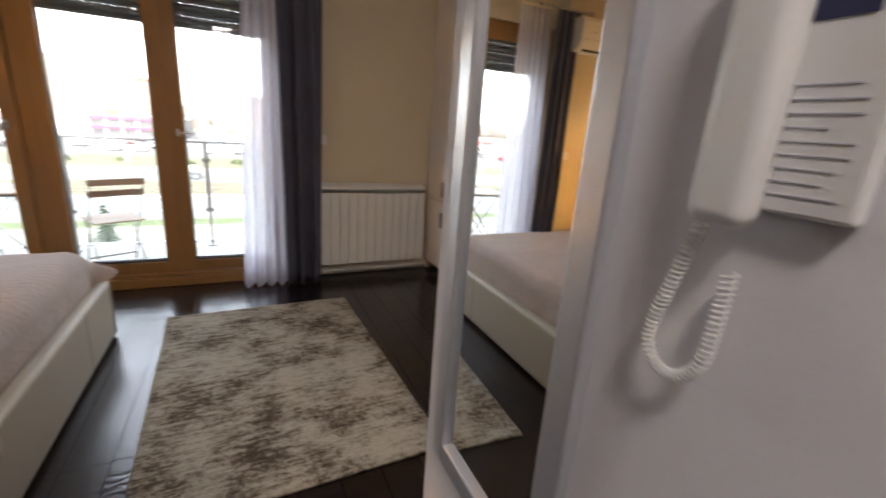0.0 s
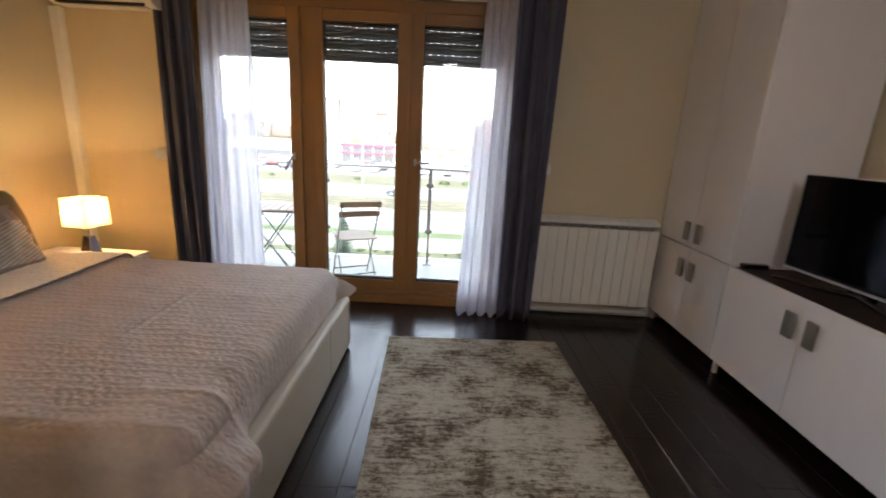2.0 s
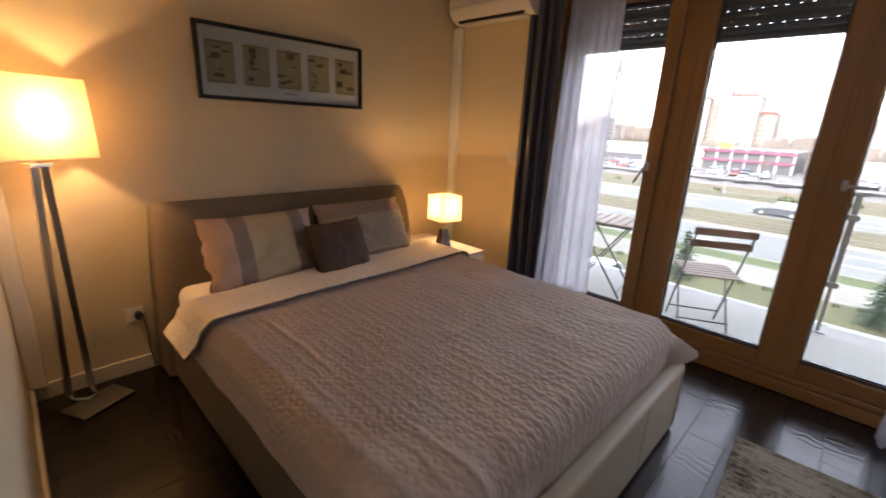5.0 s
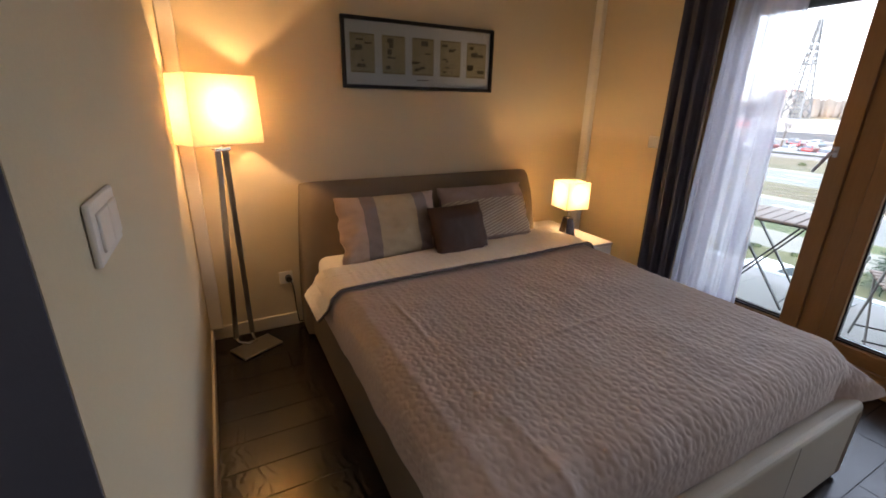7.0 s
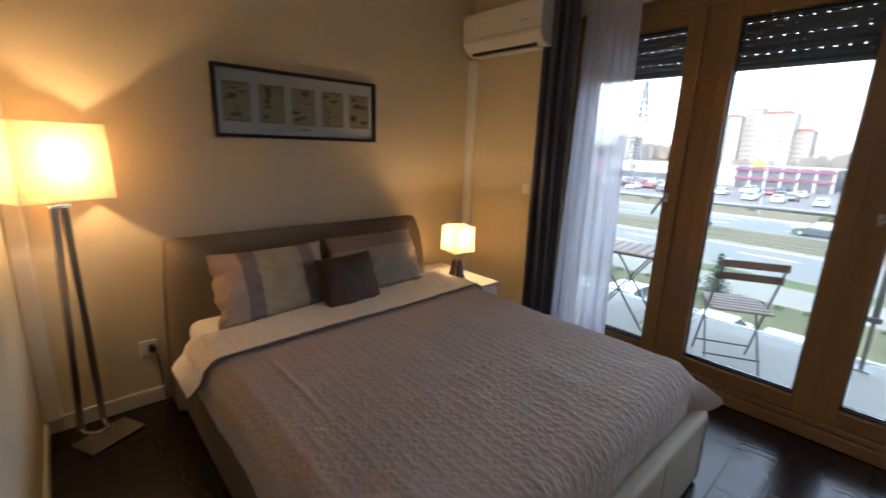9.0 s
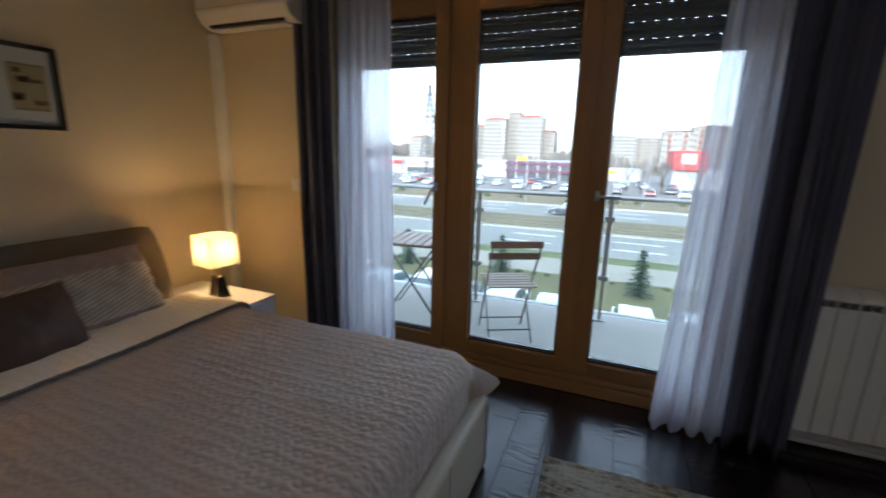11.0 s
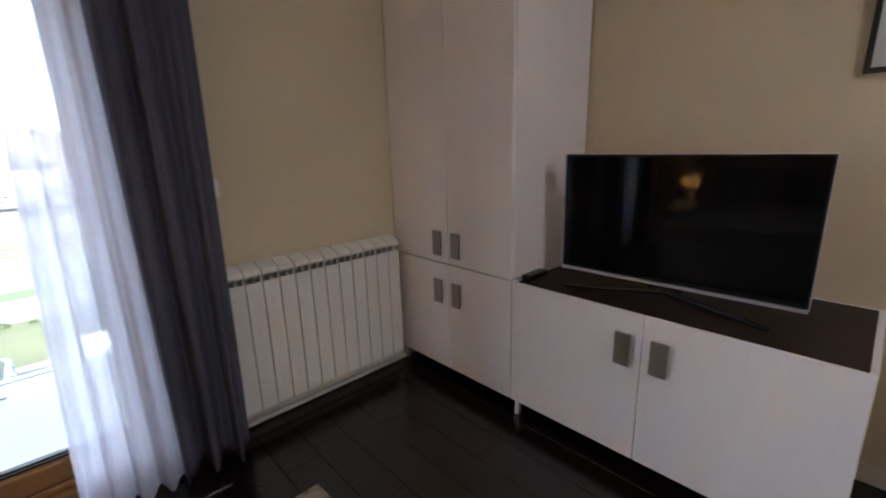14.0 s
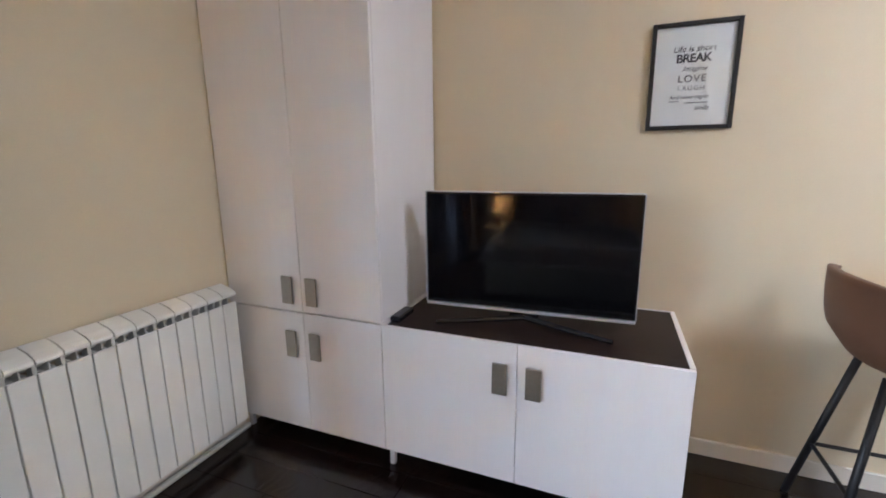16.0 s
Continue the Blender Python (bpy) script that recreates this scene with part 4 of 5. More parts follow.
# ---- hall: mirror and door phone, on the slightly turned wall ----
HALLWALL = (0.53, 0.60, 0.0)


def hall_mirror():
    m = thing("wall_mirror", "narrow wall mirror in a satin grey frame", "mirror", HALLWALL, -0.4)
    y0, y1, z0, z1, f = -0.150, 0.198, 0.705, 2.05, 0.044
    for q in ((y0, y0 + f, z0, z1), (y1 - f, y1, z0, z1), (y0 + f, y1 - f, z0, z0 + f), (y0 + f, y1 - f, z1 - f, z1)):
        part("frame_bar", box(B(), -0.022, -0.001, q[0], q[1], q[2], q[3], 0.005, 3), SATIN, m)
    part("mirror_glass", box(B(), -0.010, -0.005, y0 + f, y1 - f, z0 + f, z1 - f), MIRROR, m)


hall_mirror()


def door_phone():
    d = thing("door_phone", "white door phone with its handset and a coiled cord", "door phone", HALLWALL, -0.4)
    part("base", box(B(), -0.018, -0.001, -0.276, -0.246, 1.288, 1.50, 0.006, 3), PLASTIC, d)
    part("handset", box(B(), -0.045, -0.016, -0.288, -0.244, 1.277, 1.50, 0.013, 5), PLASTIC, d, smooth=True)
    pts = []
    path = [Vector(p) for p in ((-0.024, -0.250, 1.274), (-0.024, -0.238, 1.228), (-0.024, -0.226, 1.175), (-0.024, -0.236, 1.150), (-0.024, -0.258, 1.148), (-0.024, -0.275, 1.170), (-0.022, -0.277, 1.205), (-0.014, -0.274, 1.242))]
    curve = []
    for k in range(len(path) - 1):
        p0, p1, p2, p3 = path[max(k - 1, 0)], path[k], path[k + 1], path[min(k + 2, len(path) - 1)]
        for j in range(40):
            g = j / 40
            curve.append(0.5 * (2 * p1 + (p2 - p0) * g + (2 * p0 - 5 * p1 + 4 * p2 - p3) * g * g + (3 * p1 - p0 - 3 * p2 + p3) * g ** 3))
    far = [0.0]
    for p, q in zip(curve, curve[1:]):
        far.append(far[-1] + (q - p).length)
    n, j = 56 * 9, 0
    for i in range(n + 1):
        at = far[-1] * i / n
        while j < len(curve) - 2 and far[j + 1] < at:
            j += 1
        g = (at - far[j]) / (far[j + 1] - far[j])
        tan = (curve[min(j + 3, len(curve) - 1)] - curve[max(j - 3, 0)]).normalized()
        u = Vector((1, 0, 0))
        w = tan.cross(u).normalized()
        a = i * math.tau / 9
        pts.append(curve[j].lerp(curve[j + 1], g) + 0.0046 * (math.cos(a) * u + math.sin(a) * w))
    part("coiled_cord", tube(B(), pts, 0.00125, 5), PLASTIC, d, "coiled white cord", smooth=True)


door_phone()
PRINTGREY = plain("blue_grey_print", (0.52, 0.53, 0.58), 0.6)
nt = thing("notice", "white printed notice fixed beside the door phone", "notice", HALLWALL, -0.4)
part("panel", box(B(), -0.016, -0.001, -0.334, -0.2775, 1.290, 1.50, 0.003), PLASTIC, nt)
for k in range(9):
    part("text_line", box(B(), -0.0168, -0.0158, -0.323 + 0.010 * (k % 4 == 1) + 0.005 * (k % 3 == 2), -0.2785, 1.303 + 0.0085 * k, 1.3039 + 0.0085 * k), PRINTGREY, nt)
part("heading", box(B(), -0.0168, -0.0158, -0.316, -0.284, 1.408, 1.424), plain("navy_print", (0.03, 0.035, 0.09), 0.6), nt, "dark blue heading")

# ---- hall ceiling light ----
cl = thing("ceiling_light", "round white ceiling light in the hall", "ceiling light", (0.0, -0.45, ZC))
bm = B()
bmesh.ops.create_cone(bm, cap_ends=True, segments=28, radius1=0.13, radius2=0.15, depth=0.06, matrix=Matrix.Translation((0, 0, -0.031)))
part("diffuser", bm, glow("lit_diffuser", (1.0, 0.93, 0.88), 2.0), cl, smooth=False)
lamp("hall_light", "AREA", pose(0.0, -0.45, ZC - 0.07), 0.6, (0.98, 0.97, 1.0), size=0.25)


kl = thing("ceiling_light", "round white ceiling light by the dining side", "ceiling light", (1.2, 0.15, ZC))
bm = B()
bmesh.ops.create_cone(bm, cap_ends=True, segments=28, radius1=0.13, radius2=0.15, depth=0.06, matrix=Matrix.Translation((0, 0, -0.031)))
part("diffuser", bm, bpy.data.materials["lit_diffuser"], kl)
lamp("dining_light", "POINT", pose(1.2, 0.15, ZC - 0.19), 1.0, (0.98, 0.93, 1.0), radius=0.12)

# ---- bar stool ----
def bar_stool():
    s = thing("bar_stool", "tan leather bar stool on four black metal legs", "bar stool", (2.06, 1.10, 0), rz=180)
    prof = [(0.24, 0.735), (0.20, 0.70), (0.08, 0.685), (-0.06, 0.69), (-0.16, 0.73), (-0.215, 0.81), (-0.235, 0.92), (-0.245, 1.02)]

    def place(u, v):
        i = v * (len(prof) - 1)
        k = min(int(i), len(prof) - 2)
        f = i - k
        y, z = (prof[k][c] * (1 - f) + prof[k + 1][c] * f for c in (0, 1))
        a = 2 * u - 1
        wdt = 0.21 + 0.02 * math.sin(v * 3.1)
        up = abs(a) ** 2.5 * (0.13 + 0.05 * math.sin(v * 3.0)) * (1 - 0.75 * max(0, v - 0.6) / 0.4)
        fwd = abs(a) ** 2.2 * 0.11 * max(0, v - 0.35)
        return (a * wdt, y + fwd, z + up * (1 - v * 0.6) - 0.03 * abs(a) ** 3 * v)

    ob = part("seat_shell", sheet(B(), 20, 24, place), BROWNLEATHER, s, "tan leather bucket seat", smooth=True)
    thick(ob, 0.028)
    feet = [(-0.20, -0.22), (0.20, -0.22), (-0.20, 0.20), (0.20, 0.20)]
    for x, y in feet:
        part("leg", tube(B(), [(x, y, 0.002), (x * 0.45, y * 0.5, 0.69)], 0.014, 10), BLACKMETAL, s, smooth=True)
    at = lambda k, z: (feet[k][0] * (1 - 0.55 * z / 0.69), feet[k][1] * (1 - 0.5 * z / 0.69), z)
    for a, b, z in ((0, 1, 0.27), (2, 3, 0.27), (0, 2, 0.27), (1, 3, 0.27)):
        part("stretcher", tube(B(), [at(a, z), at(b, z)], 0.008, 8), BLACKMETAL, s)


bar_stool()

# ---- balcony ----
BZ, RY = -0.10, 5.42
TILE = plain("pale_balcony_tile", (0.31, 0.305, 0.285), 0.6, var=0.06, scale=2, relief=0.1)
CONCRETE = plain("pale_concrete", (0.48, 0.47, 0.45), 0.8, var=0.1, scale=1.5)
RAILSTEEL = plain("grey_rail_steel", (0.2, 0.215, 0.215), 0.4, 0.5, var=0.1)
HANDRAIL = plain("pale_handrail_steel", (0.42, 0.43, 0.43), 0.3, 0.8, var=0.08)
BALGLASS = glass("balustrade_glass", (0.93, 0.97, 0.96))
SLATWOOD = wood("brown_acacia", (0.10, 0.055, 0.032), (0.20, 0.12, 0.075), 0.5, "x", ring=18)
SLATPALE = wood("weathered_acacia", (0.22, 0.17, 0.14), (0.36, 0.29, 0.25), 0.6, "x", ring=18)
solo("balcony_slab", box(B(), -3.4, 3.6, 4.125, 5.62, BZ - 0.2, BZ - 0.012), CONCRETE, "pale concrete balcony slab", "balcony", kind="structure")
bf = solo("balcony_floor", box(B(), -3.4, 3.6, 4.125, 5.60, BZ - 0.0118, BZ - 0.004), CONCRETE, "pale tiled balcony floor", "balcony floor", kind="structure")
tile = box(B(), 0.002, 0.598, 0.002, 0.298, BZ - 0.004, BZ, 0.0015, 1)
first = None
for i in range(11):
    for j in range(5):
        at = (-3.2 + 0.6 * i, 4.13 + 0.294 * j, 0)
        if first is None:
            first = part("tile", tile, TILE, bf)
            first.location = at
        else:
            again(first, bf, at)
solo("balcony_edge", box(B(), -3.4, 3.6, 5.603, 5.66, BZ - 0.19, BZ + 0.012, 0.004, 1), WHITEWALL, "white painted metal edge of the balcony slab", "balcony edge", kind="structure")
rl = thing("balcony_railing", "steel and glass balcony railing with a round handrail", "railing")
part("handrail", tube(B(), [(-3.4, RY, 1.03), (3.6, RY, 1.03)], 0.017, 12), HANDRAIL, rl, smooth=True)
POSTS = (-2.56, -1.36, -0.16, 1.04, 2.24, 3.44)
for x in POSTS:
    po = part("post", box(box(B(), x - 0.021, x + 0.021, RY - 0.008, RY + 0.008, BZ + 0.40, 1.014, 0.003, 1), x - 0.014, x + 0.014, RY - 0.012, RY + 0.012, BZ + 0.008, BZ + 0.42, 0.003, 1), RAILSTEEL, rl)
    part("base_plate", box(B(), x - 0.05, x + 0.05, RY - 0.05, RY + 0.05, BZ, BZ + 0.010, 0.002, 1), RAILSTEEL, po)
    for z in (0.28, 0.82):
        part("clamp", box(B(), x - 0.042, x + 0.042, RY - 0.016, RY + 0.016, z, z + 0.045, 0.004, 1), RAILSTEEL, po)
for a, b in zip(POSTS, POSTS[1:]):
    g = part("glass_panel", box(B(), a + 0.035, b - 0.035, RY - 0.004, RY + 0.004, BZ + 0.06, 0.92), BALGLASS, rl)
    g.visible_shadow = False


CHAIRMETAL = plain("grey_chair_metal", (0.16, 0.16, 0.155), 0.4, 0.3, var=0.1)


def folding_chair():
    c = thing("folding_chair", "folding balcony chair of brown slats on a grey metal frame", "chair", (-0.88, 4.74, BZ), rz=28)
    w = 0.185
    for s in (-1, 1):
        part("back_leg", bar(B(), (s * w, 0.19, 0.004), (s * w, -0.24, 0.85), 0.010, 0.022), CHAIRMETAL, c)
        part("front_leg", bar(B(), (s * (w - 0.015), -0.19, 0.004), (s * (w - 0.015), 0.15, 0.460), 0.010, 0.022), CHAIRMETAL, c)
    for y, z in ((0.145, 0.09), (-0.125, 0.09)):
        part("cross_bar", tube(B(), [(-w, y, z), (w, y, z)], 0.006, 8), BLACKMETAL, c, "dark cross bar")
    for k in range(6):
        y = -0.16 + k * 0.068
        part("seat_slat", box(B(), -w - 0.005, w + 0.005, y - 0.024, y + 0.024, 0.460, 0.476, 0.004, 1), SLATPALE, c, "weathered wooden slat")
    for z in (0.69, 0.79):
        y = -0.24 + (0.85 - z) * 0.51
        part("back_slat", box(B(), -w - 0.02, w + 0.02, y - 0.018, y - 0.004, z, z + 0.055, 0.004, 1), SLATWOOD, c, "brown wooden slat")


folding_chair()


def folding_table():
    t = thing("folding_table", "folding balcony table of brown slats on crossed black legs", "table", (-1.80, 4.93, BZ), rz=8)
    for k in range(7):
        x = -0.24 + k * 0.08
        part("top_slat", box(B(), x - 0.034, x + 0.034, -0.27, 0.27, 0.682, 0.70, 0.004, 1), SLATPALE, t, "weathered wooden slat")
    for y in (-0.2, 0.2):
        part("bearer", box(B(), -0.26, 0.26, y - 0.012, y + 0.012, 0.66, 0.681), BLACKMETAL, t)
        for s in (-1, 1):
            yy = y + s * 0.012
            part("leg", bar(B(), (s * 0.24, yy, 0.004), (-s * 0.22, yy, 0.662), 0.030, 0.012), BLACKMETAL, t)
    for x in (-0.235, 0.235):
        part("cross_bar", tube(B(), [(x * 0.9, -0.2, 0.05), (x * 0.9, 0.2, 0.05)], 0.006, 8), BLACKMETAL, t)


folding_table()

# ---- street below ----
GZ = -6.1
PALEASPHALT = plain("pale_car_park", (0.13, 0.127, 0.123), 0.85, var=0.3, scale=0.12, grain=1.5, relief=0.1)
ASPHALT = plain("worn_asphalt", (0.09, 0.09, 0.092), 0.85, var=0.12, scale=0.3, grain=4, relief=0.1)
ROADGREY = plain("pale_asphalt", (0.145, 0.145, 0.147), 0.8, var=0.1, scale=0.2, grain=3, relief=0.1)
GRASS = plain("winter_grass", (0.078, 0.076, 0.034), 0.95, var=0.35, scale=0.35, grain=9, relief=0.6)
VERGE = plain("green_verge_grass", (0.060, 0.076, 0.030), 0.95, var=0.35, scale=0.5, grain=9, relief=0.6)
DRYGRASS = plain("dry_grass", (0.095, 0.082, 0.046), 0.95, var=0.3, scale=0.15, grain=6, relief=0.6)
PATHSTONE = plain("path_concrete", (0.19, 0.178, 0.16), 0.85, var=0.12, scale=0.6)
PAINT = plain("road_paint", (0.7, 0.7, 0.68), 0.7, var=0.1)
RAILTRACK = plain("tram_rail", (0.12, 0.10, 0.09), 0.5, 0.5)
solo("ground", sheet(B(), 20, 20, lambda u, v: (-3000 + 6000 * u, -3000 + 6000 * v, GZ - 0.15)), DRYGRASS, "dry winter ground out to the horizon", "ground", kind="structure")


def strip(name, y0, y1, top, material, label, category):
    solo(name, box(B(), -260, 260, y0, y1, GZ - 0.149, GZ + top), material, label, category, kind="structure")


strip("car_park", 2.0, 22.0, 0.0, ASPHALT, "asphalt parking lane below the balcony", "parking")
strip("lawn", 22.15, 28.2, 0.10, GRASS, "green and brown winter lawn", "lawn")
strip("pavement", 28.2, 32.4, 0.11, PATHSTONE, "pale concrete footpath", "pavement")
strip("lawn", 32.4, 34.5, 0.10, VERGE, "green grass verge beside the road", "lawn")
strip("road", 34.7, 45.0, 0.0, ROADGREY, "pale grey road with three lanes", "road")
strip("lawn", 45.2, 54.0, 0.10, DRYGRASS, "dry grass tram reserve between the roads", "lawn")
strip("road", 54.2, 67.0, 0.0, ROADGREY, "pale grey road with three lanes", "road")
strip("lawn", 67.2, 84.0, 0.10, DRYGRASS, "dry grass verge beyond the road", "lawn")
strip("car_park", 84.2, 190.0, 0.0, PALEASPHALT, "asphalt car park before the shops", "parking")
for y in (22.0, 34.5, 45.0, 54.0, 67.0, 84.0):
    solo("kerb", box(B(), -260, 260, y, y + 0.2, GZ - 0.149, GZ + 0.13, 0.02, 1), PATHSTONE, "pale concrete kerb", "kerb", kind="structure")
for y0, lanes, across in ((34.7, 3, 3.43), (54.2, 3, 4.2)):
    bm = B()
    for k in range(1, lanes):
        for i in range(-22, 22):
            y = y0 + k * across
            box(bm, i * 9.0, i * 9.0 + 4.0, y - 0.09, y + 0.09, GZ + 0.004, GZ + 0.012)
    for y in (y0 + 0.35, y0 + 3 * across - 0.4):
        box(bm, -250, 250, y - 0.08, y + 0.08, GZ + 0.004, GZ + 0.012)
    solo("lane_marking", bm, PAINT, "white painted lane dashes", "road marking", kind="stuff")
bm = B()
for y in (46.6, 48.1, 50.8, 52.3):
    box(bm, -250, 250, y - 0.05, y + 0.05, GZ + 0.10, GZ + 0.17)
solo("tram_rails", bm, RAILTRACK, "rusty tram rails in the dry grass", "tram rails", kind="stuff")

# ---- trees and bushes ----
NEEDLE = plain("spruce_needles", (0.022, 0.042, 0.026), 0.8, var=0.4, scale=3, grain=20)
BARK = plain("bark", (0.07, 0.05, 0.035), 0.9, var=0.3)
SHRUB = plain("shrub_leaves", (0.05, 0.062, 0.026), 0.85, var=0.4, scale=4)
TWIGS = plain("bare_twigs", (0.13, 0.115, 0.105), 0.9, var=0.3)


def spruce(at, h, seed):
    r = random.Random(seed)
    t = thing("spruce", "young green spruce standing on the lawn", "tree", at, group="spruces on the lawn")
    part("trunk", tube(B(), [(0, 0, 0), (0.02, 0, h * 0.5), (0, 0.01, h * 0.97)], [0.055, 0.035, 0.008], 7), BARK, t)
    bm = B()
    levels = 15
    for k in range(levels):
        z = h * (0.07 + 0.9 * k / levels)
        reach = h * 0.36 * (1 - k / levels) ** 0.8 * r.uniform(0.72, 1.15) + 0.05
        n = max(5, int(10 - k * 0.35))
        for i in range(n):
            a = i * math.tau / n + r.uniform(-0.25, 0.25) + k
            d = Vector((math.cos(a), math.sin(a), 0))
            side = Vector((-d.y, d.x, 0))
            L = reach * r.uniform(0.55, 1.15)
            for s in range(9):
                f = (s + 0.6) / 9
                c = d * (L * f) + Vector((0, 0, z - 0.16 * L * f + 0.1 * L * f * f))
                w = 0.14 * h / 3 * (1.15 - f * 0.8)
                for sg in (-1, 1):
                    tip = c + side * (sg * w * r.uniform(0.8, 1.3)) + d * (w * 0.8) + Vector((0, 0, r.uniform(-0.08, 0.02)))
                    b0, b1 = c - d * (0.05 * h / 3), c + d * (0.05 * h / 3)
                    bm.faces.new([bm.verts.new(q) for q in (b0, b1, tip)])
                up = c + Vector((0, 0, 0.07)) + d * 0.04
                bm.faces.new([bm.verts.new(q) for q in (c - side * 0.03, c + side * 0.03, up)])
    for i in range(14):
        a = i * 2.4
        z = h * (0.9 + 0.1 * i / 14)
        bm.faces.new([bm.verts.new(q) for q in ((0, 0, z), (0.02, 0.02, z), (0.09 * math.cos(a), 0.09 * math.sin(a), z + 0.05))])
    part("crown", bm, NEEDLE, t)


spruce((1.5, 25.6, GZ + 0.1), 2.75, 1)
spruce((-6.15, 25.8, GZ + 0.1), 2.8, 2)
spruce((-12.6, 26.2, GZ + 0.1), 2.5, 3)


def shrub(at, r0, seed, material=SHRUB, label="low dark green shrub on the grass"):
    r = random.Random(seed)
    bm = B()
    for _ in range(90):
        a, e = r.uniform(0, 6.28), r.uniform(0.0, 1.4)
        d = Vector((math.cos(a) * math.cos(e), math.sin(a) * math.cos(e), 0.7 * math.sin(e)))
        c = d * (r0 * r.uniform(0.55, 1.0))
        u = d.orthogonal().normalized() * r0 * 0.22
        w = d.cross(u).normalized() * r0 * 0.22
        bm.faces.new([bm.verts.new(c + q) for q in (u, w, -u, -w)])
    tube(bm, [(0, 0, -0.02), (0, 0, r0 * 0.6)], 0.03, 5)
    solo("shrub", bm, material, label, "shrub", at, group="shrubs")


r = random.Random(9)
for k in range(22):
    shrub((-16 + k * 0.95 + r.uniform(-0.2, 0.2), 27.7 + r.uniform(-0.15, 0.15), GZ + 0.1), r.uniform(0.16, 0.32), k)
for k in range(20):
    shrub((-75 + k * 6.1 + r.uniform(-2, 2), 74 + r.uniform(-3, 3), GZ + 0.1), r.uniform(0.6, 1.2), 50 + k)


# ---- cars ----
TYRE = plain("tyre_rubber", (0.02, 0.02, 0.021), 0.8)
RIM = plain("alloy_rim", (0.4, 0.4, 0.42), 0.3, 0.9)
CARGLASS = plain("dark_car_glass", (0.06, 0.075, 0.09), 0.08, relief=0, var=0.02)
REDLENS = plain("red_lens", (0.35, 0.02, 0.02), 0.2, relief=0)
CLEARLENS = plain("clear_lens", (0.6, 0.62, 0.65), 0.1, relief=0)


def car(colour, label, at, rz):
    """A hatchback along its local x, front at +x."""
    c = thing("car", label, "car", at, rz, group="parked cars")
    paint = plain("car_paint", colour, 0.25, var=0.03, relief=0, coat=0.6)
    low = [(-2.0, 0.28), (-2.05, 0.55), (-1.98, 0.86), (-1.2, 0.92), (0.75, 0.90), (1.55, 0.80), (1.95, 0.66), (2.05, 0.45), (2.0, 0.25)]
    bm = B()

    def loft(prof, ys):
        rows = [[bm.verts.new((x, y * k, z)) for x, z in prof] for y, k in ys]
        for p, q in zip(rows, rows[1:]):
            for i in range(len(prof)):
                j = (i + 1) % len(prof)
                bm.faces.new((p[i], p[j], q[j], q[i]))
        bm.faces.new(rows[0])
        bm.faces.new(rows[-1][::-1])

    loft(low, ((-0.86, 1), (-0.80, 1), (0.80, 1), (0.86, 1)))
    soften(part("body", bm, paint, c), 0.09, 3)
    bm = B()
    roof = [(-1.92, 0.88), (-1.55, 1.40), (-0.3, 1.47), (0.25, 1.40), (1.05, 0.90)]
    a = [bm.verts.new((x, -0.80 if z < 1 else -0.62, z)) for x, z in roof]
    b = [bm.verts.new((x, 0.80 if z < 1 else 0.62, z)) for x, z in roof]
    for i in range(5):
        j = (i + 1) % 5
        bm.faces.new((a[i], a[j], b[j], b[i]))
    bm.faces.new(a)
    bm.faces.new(b[::-1])
    cab = part("cabin", bm, paint, c)
    soften(cab, 0.05, 2)

    def pane(pts):
        bm = B()
        bm.faces.new([bm.verts.new(p) for p in pts])
        thick(part("window", bm, CARGLASS, c, "dark glass"), 0.012)

    pane([(0.33, -0.56, 1.385), (0.33, 0.56, 1.385), (1.0, 0.70, 0.95), (1.0, -0.70, 0.95)])
    pane([(-1.60, -0.55, 1.36), (-1.60, 0.55, 1.36), (-1.90, 0.68, 0.96), (-1.90, -0.68, 0.96)])
    for s in (-1, 1):
        pane([(0.16, s * 0.655, 1.37), (-0.60, s * 0.645, 1.42), (-0.60, s * 0.785, 0.97), (0.80, s * 0.785, 0.97)])
        pane([(-0.68, s * 0.645, 1.42), (-1.42, s * 0.655, 1.36), (-1.66, s * 0.785, 0.98), (-0.68, s * 0.785, 0.97)])
        part("headlight", box(B(), 1.80, 1.96, s * 0.60 - 0.14, s * 0.60 + 0.14, 0.58, 0.70, 0.02, 1), CLEARLENS, c)
        part("tail_light", box(B(), -2.06, -1.95, s * 0.70 - 0.1, s * 0.70 + 0.1, 0.66, 0.86, 0.02, 1), REDLENS, c)
        for x in (-1.28, 1.27):
            w = part("wheel", tube(B(), [(x, s * 0.70, 0.30), (x, s * 0.87, 0.30)], 0.30, 20), TYRE, c)
            part("rim", tube(B(), [(x, s * 0.865, 0.30), (x, s * 0.885, 0.30)], 0.19, 14), RIM, w)
    return c


WHITECAR = car((0.52, 0.53, 0.54), "white hatchback parked below the balcony", (-4.45, 20.2, GZ), 90)
BLUECAR = car((0.30, 0.40, 0.48), "pale blue hatchback parked below the balcony", (-2.25, 19.9, GZ), 90)
SILVER = car((0.5, 0.52, 0.54), "silver hatchback parked below the balcony", (-8.5, 20.1, GZ), -90)
DARKCAR = car((0.05, 0.055, 0.07), "dark hatchback parked below the balcony", (-6.5, 20.2, GZ), 90)
REDCAR = car((0.17, 0.025, 0.025), "red hatchback in the far car park", (-40, 100, GZ), 90)
copy_thing(WHITECAR, pose(1.05, 19.8, GZ, 0, 0, 90))
copy_thing(BLUECAR, pose(-10.7, 20.2, GZ, 0, 0, 90))
copy_thing(WHITECAR, pose(-13.0, 20.2, GZ, 0, 0, -90))
